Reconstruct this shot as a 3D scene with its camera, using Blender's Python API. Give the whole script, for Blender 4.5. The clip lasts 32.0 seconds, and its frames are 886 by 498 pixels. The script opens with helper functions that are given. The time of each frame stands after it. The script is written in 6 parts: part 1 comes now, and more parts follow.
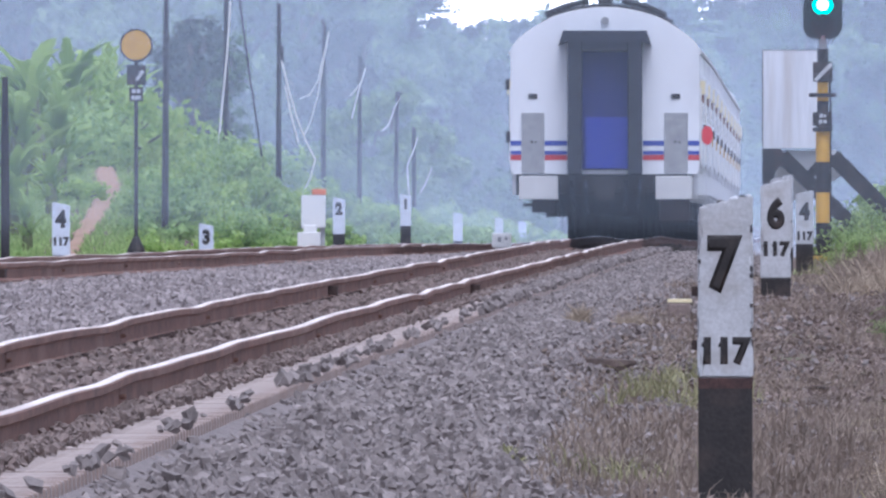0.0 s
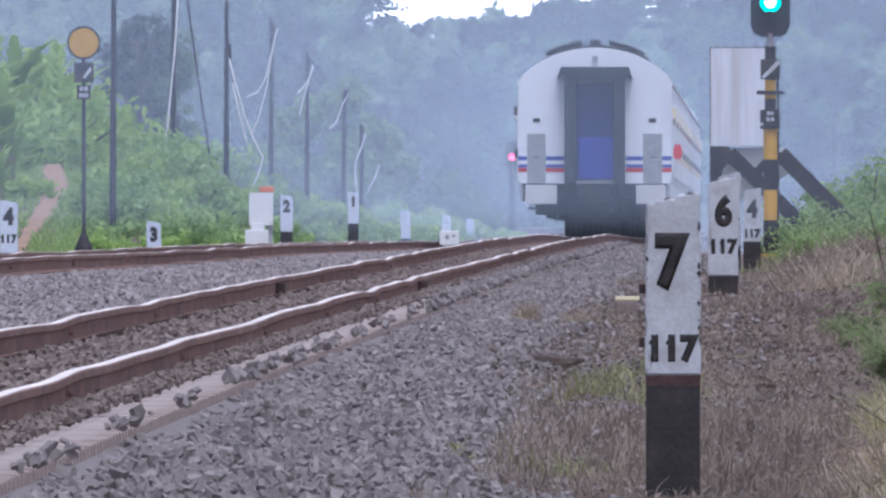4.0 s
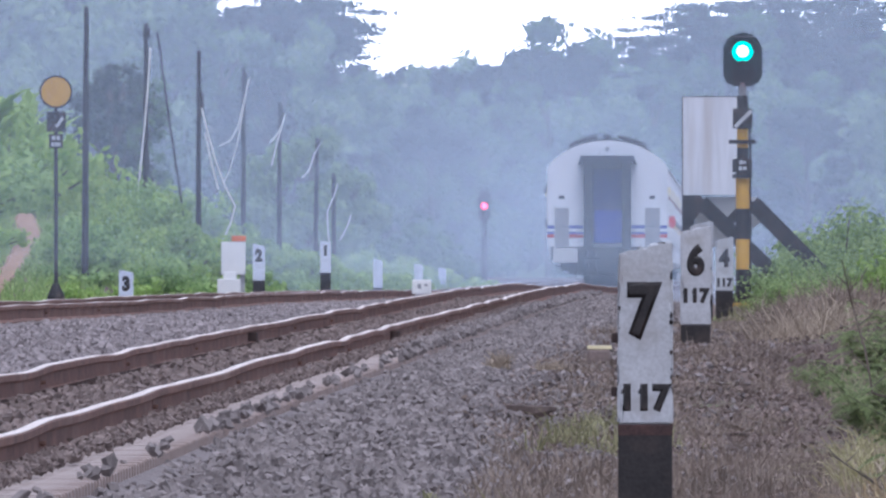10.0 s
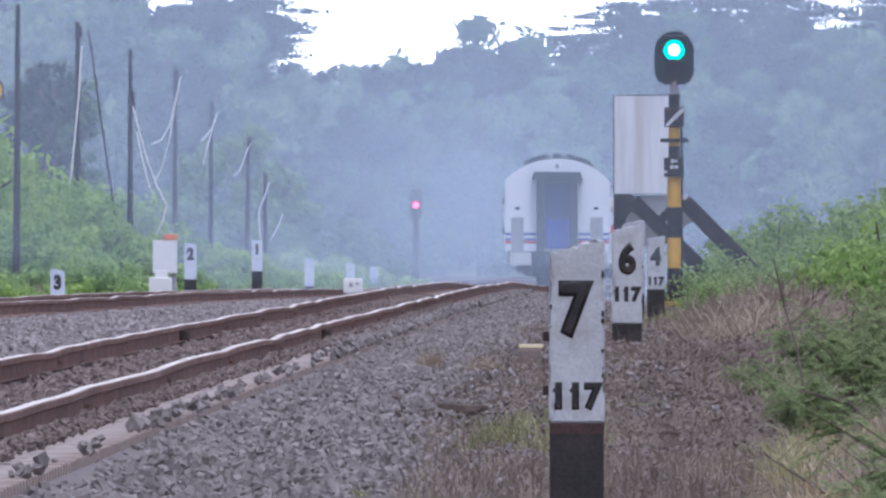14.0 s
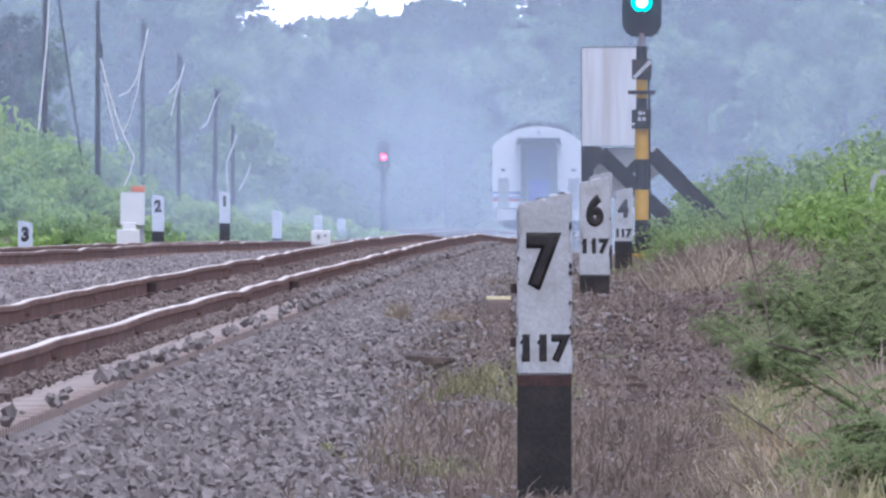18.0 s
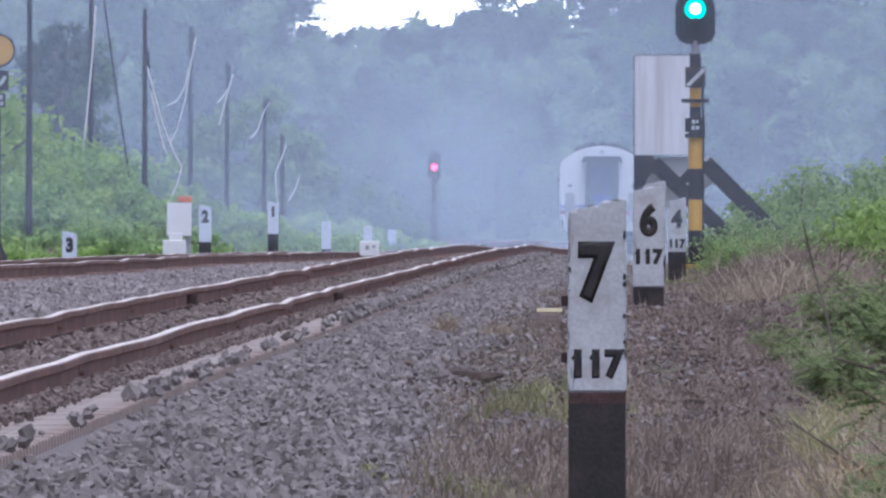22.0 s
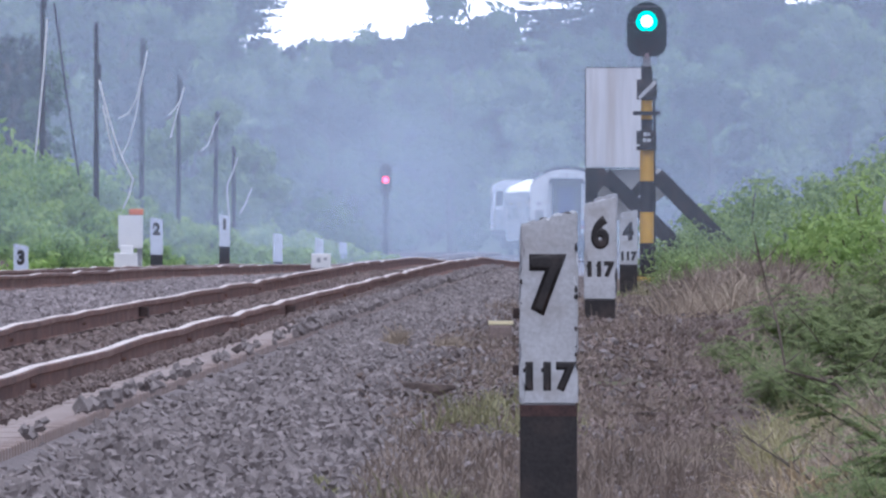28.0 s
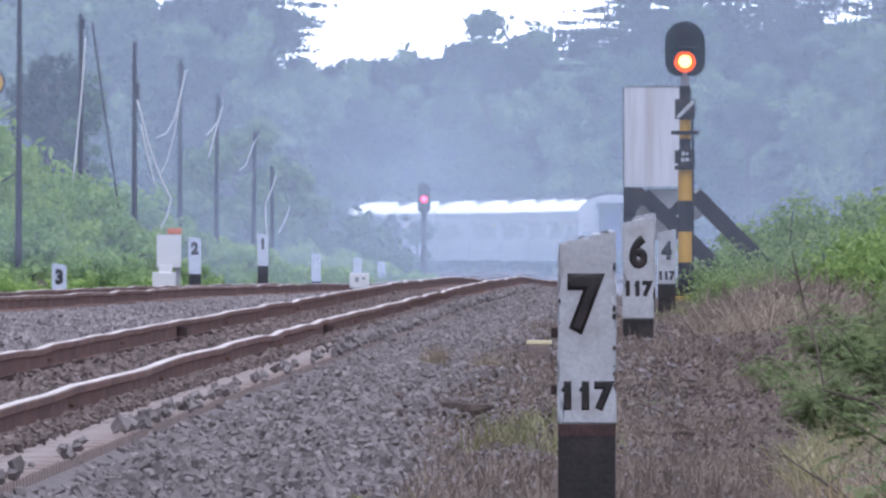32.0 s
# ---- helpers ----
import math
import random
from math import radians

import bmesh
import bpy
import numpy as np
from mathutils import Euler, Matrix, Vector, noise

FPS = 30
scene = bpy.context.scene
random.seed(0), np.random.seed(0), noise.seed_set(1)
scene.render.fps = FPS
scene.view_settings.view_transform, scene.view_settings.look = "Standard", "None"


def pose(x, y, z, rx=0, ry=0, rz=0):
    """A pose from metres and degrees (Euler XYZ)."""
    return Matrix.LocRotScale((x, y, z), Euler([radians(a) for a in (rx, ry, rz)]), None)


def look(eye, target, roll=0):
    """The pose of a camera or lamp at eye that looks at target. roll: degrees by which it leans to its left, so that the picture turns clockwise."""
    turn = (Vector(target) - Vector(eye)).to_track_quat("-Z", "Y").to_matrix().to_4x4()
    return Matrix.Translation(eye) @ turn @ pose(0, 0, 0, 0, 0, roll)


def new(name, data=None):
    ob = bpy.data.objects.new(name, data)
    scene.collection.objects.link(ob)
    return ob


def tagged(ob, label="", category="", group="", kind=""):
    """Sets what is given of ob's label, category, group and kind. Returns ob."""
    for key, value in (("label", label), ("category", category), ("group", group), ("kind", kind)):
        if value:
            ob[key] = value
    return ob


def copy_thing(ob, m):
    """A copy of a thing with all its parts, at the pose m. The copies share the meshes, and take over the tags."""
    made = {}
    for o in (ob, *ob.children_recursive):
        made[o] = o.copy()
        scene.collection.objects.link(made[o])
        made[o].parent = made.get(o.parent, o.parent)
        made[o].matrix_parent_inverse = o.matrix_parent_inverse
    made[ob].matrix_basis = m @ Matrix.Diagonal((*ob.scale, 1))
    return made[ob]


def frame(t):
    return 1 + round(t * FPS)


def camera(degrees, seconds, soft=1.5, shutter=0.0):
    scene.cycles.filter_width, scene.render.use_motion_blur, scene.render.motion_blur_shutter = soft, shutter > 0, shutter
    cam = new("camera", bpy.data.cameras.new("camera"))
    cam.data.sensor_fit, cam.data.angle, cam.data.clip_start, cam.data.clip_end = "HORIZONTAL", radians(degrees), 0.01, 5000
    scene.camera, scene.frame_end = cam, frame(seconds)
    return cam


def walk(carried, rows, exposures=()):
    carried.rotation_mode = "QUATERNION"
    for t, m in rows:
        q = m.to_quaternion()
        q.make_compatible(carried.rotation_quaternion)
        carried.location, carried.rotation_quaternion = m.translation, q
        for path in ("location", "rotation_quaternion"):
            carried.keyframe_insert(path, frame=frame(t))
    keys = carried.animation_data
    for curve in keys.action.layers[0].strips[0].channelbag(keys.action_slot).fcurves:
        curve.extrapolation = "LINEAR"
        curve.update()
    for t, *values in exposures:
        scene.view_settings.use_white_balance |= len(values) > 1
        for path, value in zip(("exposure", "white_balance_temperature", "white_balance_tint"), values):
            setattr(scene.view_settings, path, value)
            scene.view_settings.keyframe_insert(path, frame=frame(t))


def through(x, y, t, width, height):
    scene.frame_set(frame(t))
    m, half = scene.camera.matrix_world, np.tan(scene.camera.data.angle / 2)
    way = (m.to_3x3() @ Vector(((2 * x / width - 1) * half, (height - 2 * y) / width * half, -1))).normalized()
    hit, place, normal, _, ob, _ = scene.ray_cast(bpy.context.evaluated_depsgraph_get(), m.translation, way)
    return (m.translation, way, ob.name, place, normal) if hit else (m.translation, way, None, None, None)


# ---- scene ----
# A long lens beside a double railway line. y runs along the track, x to the right, z = 0 is the low ground by the camera.
CAM_Z = 1.56
cam = camera(1.5351, 32.0, soft=2.5)
walk(cam, [
    (0, pose(0.020, -4.20, CAM_Z + 0.010, 89.89873, 0, 0.67160)),
    (0.5, pose(0.020, -4.20, CAM_Z + 0.010, 89.89437, 0, 0.66170)),
    (1, pose(0.020, -4.20, CAM_Z + 0.010, 89.89373, 0, 0.66072)),
    (1.5, pose(0.020, -4.20, CAM_Z + 0.010, 89.89456, 0, 0.65993)),
    (2, pose(0.020, -4.20, CAM_Z + 0.010, 89.90747, 0, 0.64173)),
    (2.5, pose(0.020, -4.20, CAM_Z + 0.010, 89.91980, 0, 0.62058)),
    (3, pose(0.020, -4.20, CAM_Z + 0.010, 89.90645, 0, 0.60000)),
    (3.5, pose(0.020, -4.20, CAM_Z + 0.010, 89.88999, 0, 0.58317)),
    (5.5, pose(0.020, -4.20, CAM_Z + 0.010, 89.94611, 0, 0.57911)),
    (6, pose(0.020, -4.20, CAM_Z + 0.010, 89.96217, 0, 0.58197)),
    (6.5, pose(0.020, -4.20, CAM_Z + 0.010, 89.96249, 0, 0.58379)),
    (7, pose(0.020, -4.20, CAM_Z + 0.010, 89.96247, 0, 0.58411)),
    (7.5, pose(0.020, -4.20, CAM_Z + 0.010, 89.96355, 0, 0.58298)),
    (8, pose(0.020, -4.20, CAM_Z + 0.010, 89.96258, 0, 0.58286)),
    (8.5, pose(0.020, -4.20, CAM_Z + 0.010, 89.96071, 0, 0.57870)),
    (9, pose(0.020, -4.20, CAM_Z + 0.010, 89.96157, 0, 0.56625)),
    (9.5, pose(0.020, -4.20, CAM_Z + 0.010, 89.96909, 0, 0.55000)),
    (10, pose(0.020, -4.20, CAM_Z + 0.010, 89.97956, 0, 0.53273)),
    (10.5, pose(0.020, -4.20, CAM_Z + 0.010, 89.98966, 0, 0.51632)),
    (11, pose(0.020, -4.20, CAM_Z + 0.010, 90.00028, 0, 0.49972)),
    (11.5, pose(0.020, -4.20, CAM_Z + 0.010, 90.00071, 0, 0.48220)),
    (12, pose(0.020, -4.20, CAM_Z + 0.010, 89.98904, 0, 0.45747)),
    (12.5, pose(0.020, -4.20, CAM_Z + 0.010, 89.97856, 0, 0.43270)),
    (13, pose(0.020, -4.20, CAM_Z + 0.010, 89.97802, 0, 0.41602)),
    (13.5, pose(0.020, -4.20, CAM_Z + 0.010, 89.97764, 0, 0.41488)),
    (15.5, pose(0.020, -4.20, CAM_Z + 0.010, 89.96308, 0, 0.38462)),
    (16, pose(0.020, -4.20, CAM_Z + 0.010, 89.94722, 0, 0.35955)),
    (16.5, pose(0.020, -4.20, CAM_Z + 0.010, 89.93077, 0, 0.33546)),
    (17, pose(0.020, -4.20, CAM_Z + 0.010, 89.91551, 0, 0.32779)),
    (17.5, pose(0.020, -4.20, CAM_Z + 0.010, 89.90152, 0, 0.33998)),
    (18, pose(0.020, -4.20, CAM_Z + 0.010, 89.89401, 0, 0.35797)),
    (18.5, pose(0.010, -1.53, CAM_Z + 0.003, 89.90048, 0, 0.38557)),
    (19, pose(-0.001, 1.47, CAM_Z + -0.004, 89.92440, 0, 0.41771)),
    (19.5, pose(-0.008, 3.33, CAM_Z + -0.009, 89.94125, 0, 0.44472)),
    (20, pose(-0.010, 3.90, CAM_Z + -0.010, 89.94252, 0, 0.44904)),
    (20.5, pose(-0.010, 3.90, CAM_Z + -0.010, 89.94312, 0, 0.44896)),
    (21, pose(-0.010, 3.90, CAM_Z + -0.010, 89.94426, 0, 0.44982)),
    (21.5, pose(-0.010, 3.90, CAM_Z + -0.010, 89.94148, 0, 0.45012)),
    (22, pose(-0.010, 3.90, CAM_Z + -0.010, 89.91340, 0, 0.44756)),
    (22.5, pose(-0.010, 3.90, CAM_Z + -0.010, 89.90061, 0, 0.44426)),
    (23, pose(-0.010, 3.90, CAM_Z + -0.010, 89.90345, 0, 0.43650)),
    (23.5, pose(-0.010, 3.90, CAM_Z + -0.010, 89.90484, 0, 0.42101)),
    (24, pose(-0.010, 3.90, CAM_Z + -0.010, 89.90692, 0, 0.39763)),
    (24.5, pose(-0.010, 3.90, CAM_Z + -0.010, 89.91103, 0, 0.37783)),
    (25, pose(-0.010, 3.90, CAM_Z + -0.010, 89.91429, 0, 0.37273)),
    (25.5, pose(-0.010, 3.90, CAM_Z + -0.010, 89.92007, 0, 0.36604)),
    (27.5, pose(-0.010, 3.90, CAM_Z + -0.010, 89.93505, 0, 0.36347)),
    (28, pose(-0.010, 3.90, CAM_Z + -0.010, 89.93513, 0, 0.36345)),
    (28.5, pose(-0.010, 3.90, CAM_Z + -0.010, 89.94953, 0, 0.37433)),
    (29, pose(-0.010, 3.90, CAM_Z + -0.010, 89.96912, 0, 0.39203)),
    (29.5, pose(-0.010, 3.90, CAM_Z + -0.010, 89.97678, 0, 0.40916)),
    (30, pose(-0.010, 3.90, CAM_Z + -0.010, 89.97614, 0, 0.42523)),
    (30.5, pose(-0.010, 3.90, CAM_Z + -0.010, 89.97612, 0, 0.42975)),
    (31, pose(-0.010, 3.90, CAM_Z + -0.010, 89.97521, 0, 0.43045)),
    (31.5, pose(-0.010, 3.90, CAM_Z + -0.010, 89.97415, 0, 0.43022)),
    (32, pose(-0.010, 3.90, CAM_Z + -0.010, 89.96880, 0, 0.42975)),
], exposures=[(0, 0.38, 5270, 16), (1.5, 0.37, 5270, 16), (3, 0.20, 5270, 16), (6, 0.14, 5270, 16), (9, 0.13, 5270, 16), (10, 0.10, 5270, 16), (11, 0.05, 5270, 16), (12, -0.02, 5270, 16), (13, 0.11, 5270, 16), (16, 0.08, 5270, 16), (17, 0.25, 5270, 16), (18, 0.32, 5270, 16), (19, 0.35, 5270, 16), (20, 0.28, 5270, 16), (21, 0.10, 5270, 16), (22, 0.04, 5270, 16), (23, 0.26, 5270, 16), (24, 0.22, 5270, 16), (25, 0.11, 5270, 16), (28, 0.05, 5270, 16), (29, 0.08, 5270, 16), (30, -0.05, 5270, 16), (31, 0.05, 5270, 16), (32, 0.10, 5270, 16)])

# ---------------------------------------------------------------- light
world = bpy.data.worlds.new("overcast_sky")
scene.world = world
world.use_nodes = True
wn, wl = world.node_tree.nodes, world.node_tree.links
wn.clear()
sky = wn.new("ShaderNodeTexSky")
sky.sky_type, sky.sun_disc = "NISHITA", False
sky.sun_elevation, sky.sun_rotation = radians(66), radians(165)
sky.dust_density, sky.air_density, sky.ozone_density = 8.0, 0.8, 1.0
sky_bg = wn.new("ShaderNodeBackground")
sky_bg.inputs["Strength"].default_value = 0.13
wo = wn.new("ShaderNodeOutputWorld")
cover = wn.new("ShaderNodeMix")
cover.data_type = "RGBA"
cover.inputs[0].default_value = 0.55
cover.inputs[7].default_value = (5.2, 5.1, 5.1, 1)
wl.new(sky.outputs[0], cover.inputs[6])
wl.new(cover.outputs[2], sky_bg.inputs[0])
wl.new(sky_bg.outputs[0], wo.inputs[0])

sun_data = bpy.data.lights.new("sun", "SUN")
sun_data.energy, sun_data.angle, sun_data.color = 1.1, radians(30), (1.0, 0.95, 0.88)
sun = new("sun", sun_data)
sun.matrix_world = look((12, -47, 110), (0, 0, 0))

# ---------------------------------------------------------------- materials


def surface(name, light, dark, scale=8.0, rough=0.8, metal=0.0, bump=0.3, fine=60.0, stain=None, per_piece=0.0, stretch=(1, 1, 1)):
    """Two-scale noise between two colours, with relief; stain: a third colour in sparse patches."""
    m = bpy.data.materials.new(name)
    m.use_nodes = True
    n, l = m.node_tree.nodes, m.node_tree.links
    bsdf = n["Principled BSDF"]
    co = n.new("ShaderNodeTexCoord")
    mp = n.new("ShaderNodeMapping")
    mp.inputs["Scale"].default_value = stretch
    l.new(co.outputs["Object"], mp.inputs[0])
    a = n.new("ShaderNodeTexNoise")
    a.inputs["Scale"].default_value, a.inputs["Detail"].default_value = scale, 6
    b = n.new("ShaderNodeTexNoise")
    b.inputs["Scale"].default_value, b.inputs["Detail"].default_value = fine, 4
    l.new(mp.outputs[0], a.inputs["Vector"])
    l.new(mp.outputs[0], b.inputs["Vector"])
    add = n.new("ShaderNodeMath")
    add.operation = "ADD"
    l.new(a.outputs[0], add.inputs[0])
    l.new(b.outputs[0], add.inputs[1])
    last = add.outputs[0]
    if per_piece:
        geo = n.new("ShaderNodeNewGeometry")
        mul = n.new("ShaderNodeMath")
        mul.operation = "MULTIPLY_ADD"
        mul.inputs[1].default_value = per_piece
        l.new(geo.outputs["Random Per Island"], mul.inputs[0])
        l.new(last, mul.inputs[2])
        last = mul.outputs[0]
    ramp = n.new("ShaderNodeValToRGB")
    mr = n.new("ShaderNodeMapRange")
    mr.inputs[1].default_value, mr.inputs[2].default_value = 0.7, 1.3 + per_piece
    ramp.color_ramp.elements[0].position, ramp.color_ramp.elements[1].position = 0.0, 1.0
    ramp.color_ramp.elements[0].color, ramp.color_ramp.elements[1].color = (*dark, 1), (*light, 1)
    l.new(last, mr.inputs[0])
    l.new(mr.outputs[0], ramp.inputs[0])
    colour = ramp.outputs[0]
    if stain:
        c = n.new("ShaderNodeTexNoise")
        c.inputs["Scale"].default_value, c.inputs["Detail"].default_value = scale * 0.6, 8
        l.new(mp.outputs[0], c.inputs["Vector"])
        sr = n.new("ShaderNodeMapRange")
        sr.inputs[1].default_value, sr.inputs[2].default_value, sr.inputs[4].default_value = 0.52, 0.72, 0.85
        l.new(c.outputs[0], sr.inputs[0])
        mix = n.new("ShaderNodeMix")
        mix.data_type = "RGBA"
        l.new(sr.outputs[0], mix.inputs[0])
        l.new(colour, mix.inputs[6])
        mix.inputs[7].default_value = (*stain, 1)
        colour = mix.outputs[2]
    l.new(colour, bsdf.inputs["Base Color"])
    bsdf.inputs["Roughness"].default_value, bsdf.inputs["Metallic"].default_value = rough, metal
    if bump:
        bp = n.new("ShaderNodeBump")
        bp.inputs["Strength"].default_value, bp.inputs["Distance"].default_value = bump, 0.01
        l.new(b.outputs[0], bp.inputs["Height"])
        l.new(bp.outputs[0], bsdf.inputs["Normal"])
    return m


def glow(name, colour, strength):
    m = bpy.data.materials.new(name)
    m.use_nodes = True
    b = m.node_tree.nodes["Principled BSDF"]
    b.inputs["Base Color"].default_value = (*colour, 1)
    b.inputs["Emission Color"].default_value = (*colour, 1)
    b.inputs["Emission Strength"].default_value = strength
    return m


def leafy(name, light, dark, through=0.35, patch=0.0):
    """Leaves: colour varies leaf by leaf, some light passes through."""
    m = bpy.data.materials.new(name)
    m.use_nodes = True
    n, l = m.node_tree.nodes, m.node_tree.links
    bsdf = n["Principled BSDF"]
    geo = n.new("ShaderNodeNewGeometry")
    ramp = n.new("ShaderNodeValToRGB")
    ramp.color_ramp.elements[0].color, ramp.color_ramp.elements[1].color = (*dark, 1), (*light, 1)
    shade = geo.outputs["Random Per Island"]
    if patch:
        co, mp, noi, mr, mix = n.new("ShaderNodeTexCoord"), n.new("ShaderNodeMapping"), n.new("ShaderNodeTexNoise"), n.new("ShaderNodeMapRange"), n.new("ShaderNodeMix")
        mp.inputs["Scale"].default_value = (3.0, 0.12, 1.0)
        noi.inputs["Scale"].default_value, noi.inputs["Detail"].default_value = 1.0, 5
        mr.inputs[1].default_value, mr.inputs[2].default_value = 0.36, 0.64
        mix.inputs[0].default_value = patch
        l.new(co.outputs["Object"], mp.inputs[0])
        l.new(mp.outputs[0], noi.inputs["Vector"])
        l.new(noi.outputs[0], mr.inputs[0])
        l.new(shade, mix.inputs[2])
        l.new(mr.outputs[0], mix.inputs[3])
        shade = mix.outputs[0]
    l.new(shade, ramp.inputs[0])
    l.new(ramp.outputs[0], bsdf.inputs["Base Color"])
    bsdf.inputs["Roughness"].default_value = 0.6
    tr = n.new("ShaderNodeBsdfTranslucent")
    l.new(ramp.outputs[0], tr.inputs[0])
    mix = n.new("ShaderNodeMixShader")
    mix.inputs[0].default_value = through
    l.new(bsdf.outputs[0], mix.inputs[1])
    l.new(tr.outputs[0], mix.inputs[2])
    l.new(mix.outputs[0], n["Material Output"].inputs[0])
    return m


def haze_material(name, amount, low=None, ground=None):
    """A thin scattering layer: most light passes, a little is scattered both ways. It thins out below low, or thickens to ground near the ground."""
    m = bpy.data.materials.new(name)
    m.use_nodes = True
    n, l = m.node_tree.nodes, m.node_tree.links
    n.remove(n["Principled BSDF"])
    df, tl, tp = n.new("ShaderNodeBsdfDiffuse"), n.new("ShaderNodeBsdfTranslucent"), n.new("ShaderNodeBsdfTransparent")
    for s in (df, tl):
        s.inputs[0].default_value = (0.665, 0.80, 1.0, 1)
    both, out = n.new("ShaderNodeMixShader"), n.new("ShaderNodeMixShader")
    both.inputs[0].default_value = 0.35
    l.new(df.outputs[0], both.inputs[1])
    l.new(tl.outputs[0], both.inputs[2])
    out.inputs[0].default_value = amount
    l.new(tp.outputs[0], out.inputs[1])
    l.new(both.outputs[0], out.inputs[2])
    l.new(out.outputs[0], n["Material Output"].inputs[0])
    if low is not None or ground is not None:
        z0, z1, a0 = (low, low + 0.55, 0.0) if ground is None else (CAM_Z - 1.2, CAM_Z + 1.6, ground)
        co, sep, mr = n.new("ShaderNodeTexCoord"), n.new("ShaderNodeSeparateXYZ"), n.new("ShaderNodeMapRange")
        mr.interpolation_type = "SMOOTHSTEP"
        for k, value in enumerate((z0, z1, a0, amount)):
            mr.inputs[k + 1].default_value = value
        l.new(co.outputs["Object"], sep.inputs[0])
        l.new(sep.outputs[2], mr.inputs[0])
        l.new(mr.outputs[0], out.inputs[0])
    return m


M_STONE = surface("ballast_stone", (0.348, 0.308, 0.298), (0.110, 0.094, 0.090), 6, 0.9, bump=0.5, fine=40, per_piece=0.8)
M_STONE_PALE = surface("pale_ballast_stone", (0.41, 0.362, 0.36), (0.15, 0.13, 0.128), 6, 0.9, bump=0.5, fine=40, per_piece=0.8)
M_STONE_RUST = surface("rusty_ballast_stone", (0.30, 0.24, 0.217), (0.095, 0.073, 0.067), 6, 0.9, bump=0.5, fine=40, per_piece=0.7)
M_LITTER = surface("verge_litter", (0.25, 0.195, 0.165), (0.085, 0.064, 0.056), 6, 0.95, bump=0.5, fine=40, per_piece=0.5)
M_BED = surface("ballast_bed", (0.29, 0.252, 0.245), (0.12, 0.102, 0.10), 9, 0.95, bump=0.8, fine=50)
M_EARTH = surface("dry_earth", (0.165, 0.112, 0.09), (0.075, 0.053, 0.040), 0.6, 0.95, bump=0.6, fine=14, stain=(0.10, 0.12, 0.04))
M_WOODS = surface("wooded_ground", (0.11, 0.15, 0.06), (0.03, 0.05, 0.02), 0.12, 0.9, bump=0.8, fine=1.5)
M_RUST = surface("rusty_rail_steel", (0.275, 0.147, 0.108), (0.115, 0.063, 0.049), 2.5, 0.8, metal=0.0, bump=0.3, fine=25, stain=(0.28, 0.18, 0.145), stretch=(1, 0.25, 1))
M_RUST_DARK = surface("dark_joint_steel", (0.07, 0.045, 0.04), (0.03, 0.02, 0.02), 8, 0.8, bump=0.3)
M_POLISH = surface("polished_rail_head", (0.95, 0.85, 0.78), (0.78, 0.67, 0.60), 3, 0.45, metal=0.3, bump=0.05, fine=20, stain=(0.56, 0.46, 0.41), stretch=(1, 0.1, 1))
M_CONCRETE = surface("sleeper_concrete", (0.45, 0.385, 0.36), (0.29, 0.24, 0.22), 5, 0.9, bump=0.4, fine=40, stain=(0.24, 0.17, 0.14))
M_WHITE = surface("weathered_white_paint", (0.59, 0.605, 0.635), (0.42, 0.43, 0.45), 7, 0.65, bump=0.2, fine=60, stain=(0.34, 0.32, 0.31))
M_BOX = surface("clean_white_paint", (0.88, 0.88, 0.87), (0.78, 0.78, 0.77), 9, 0.5, bump=0.1, fine=60)
# white paint of the far posts, the blue of haze and shade put in
M_POST_HAZED = surface("hazed_white_post_paint", (0.76, 0.82, 0.93), (0.64, 0.70, 0.81), 9, 0.5, bump=0.1, fine=60, stain=(0.5, 0.53, 0.6))
M_BLACK = surface("black_paint", (0.035, 0.03, 0.03), (0.012, 0.011, 0.012), 9, 0.6, bump=0.2, fine=60, stain=(0.07, 0.05, 0.045))
M_HEAD = surface("signal_board_paint", (0.020, 0.030, 0.032), (0.010, 0.016, 0.018), 6, 0.6, bump=0.1)
M_YELLOW = surface("yellow_paint", (0.70, 0.42, 0.05), (0.50, 0.28, 0.03), 7, 0.55, bump=0.1)
M_YELLOW_PALE = surface("pale_yellow_paint", (0.92, 0.84, 0.56), (0.80, 0.70, 0.42), 7, 0.4, bump=0.1)
M_ORANGE = surface("orange_paint", (0.80, 0.22, 0.06), (0.66, 0.15, 0.04), 7, 0.55, bump=0.1)
M_GREY = surface("grey_steel", (0.42, 0.43, 0.45), (0.28, 0.29, 0.31), 7, 0.55, metal=0.3, bump=0.15)
M_BOARD = surface("streaked_white_board", (0.75, 0.77, 0.83), (0.62, 0.64, 0.69), 2.2, 0.6, bump=0.05, fine=9, stain=(0.55, 0.53, 0.54), stretch=(3, 3, 0.25))
M_GREY_SHEET = surface("pale_sheet_metal", (0.62, 0.63, 0.64), (0.5, 0.51, 0.52), 3, 0.5, bump=0.1)
M_COACH = surface("white_coach_paint", (0.80, 0.83, 0.89), (0.72, 0.75, 0.80), 1.3, 0.38, bump=0.05, fine=9, stain=(0.60, 0.61, 0.64), stretch=(1, 1, 0.4))
M_ROOF = surface("coach_roof_paint", (0.90, 0.89, 0.87), (0.80, 0.79, 0.77), 0.9, 0.16, bump=0.05, fine=9)
M_DARK = surface("dark_underframe", (0.032, 0.028, 0.03), (0.012, 0.011, 0.012), 4, 0.8, bump=0.3)
M_RUBBER = surface("gangway_rubber", (0.024, 0.027, 0.045), (0.012, 0.014, 0.024), 5, 0.6, bump=0.1)
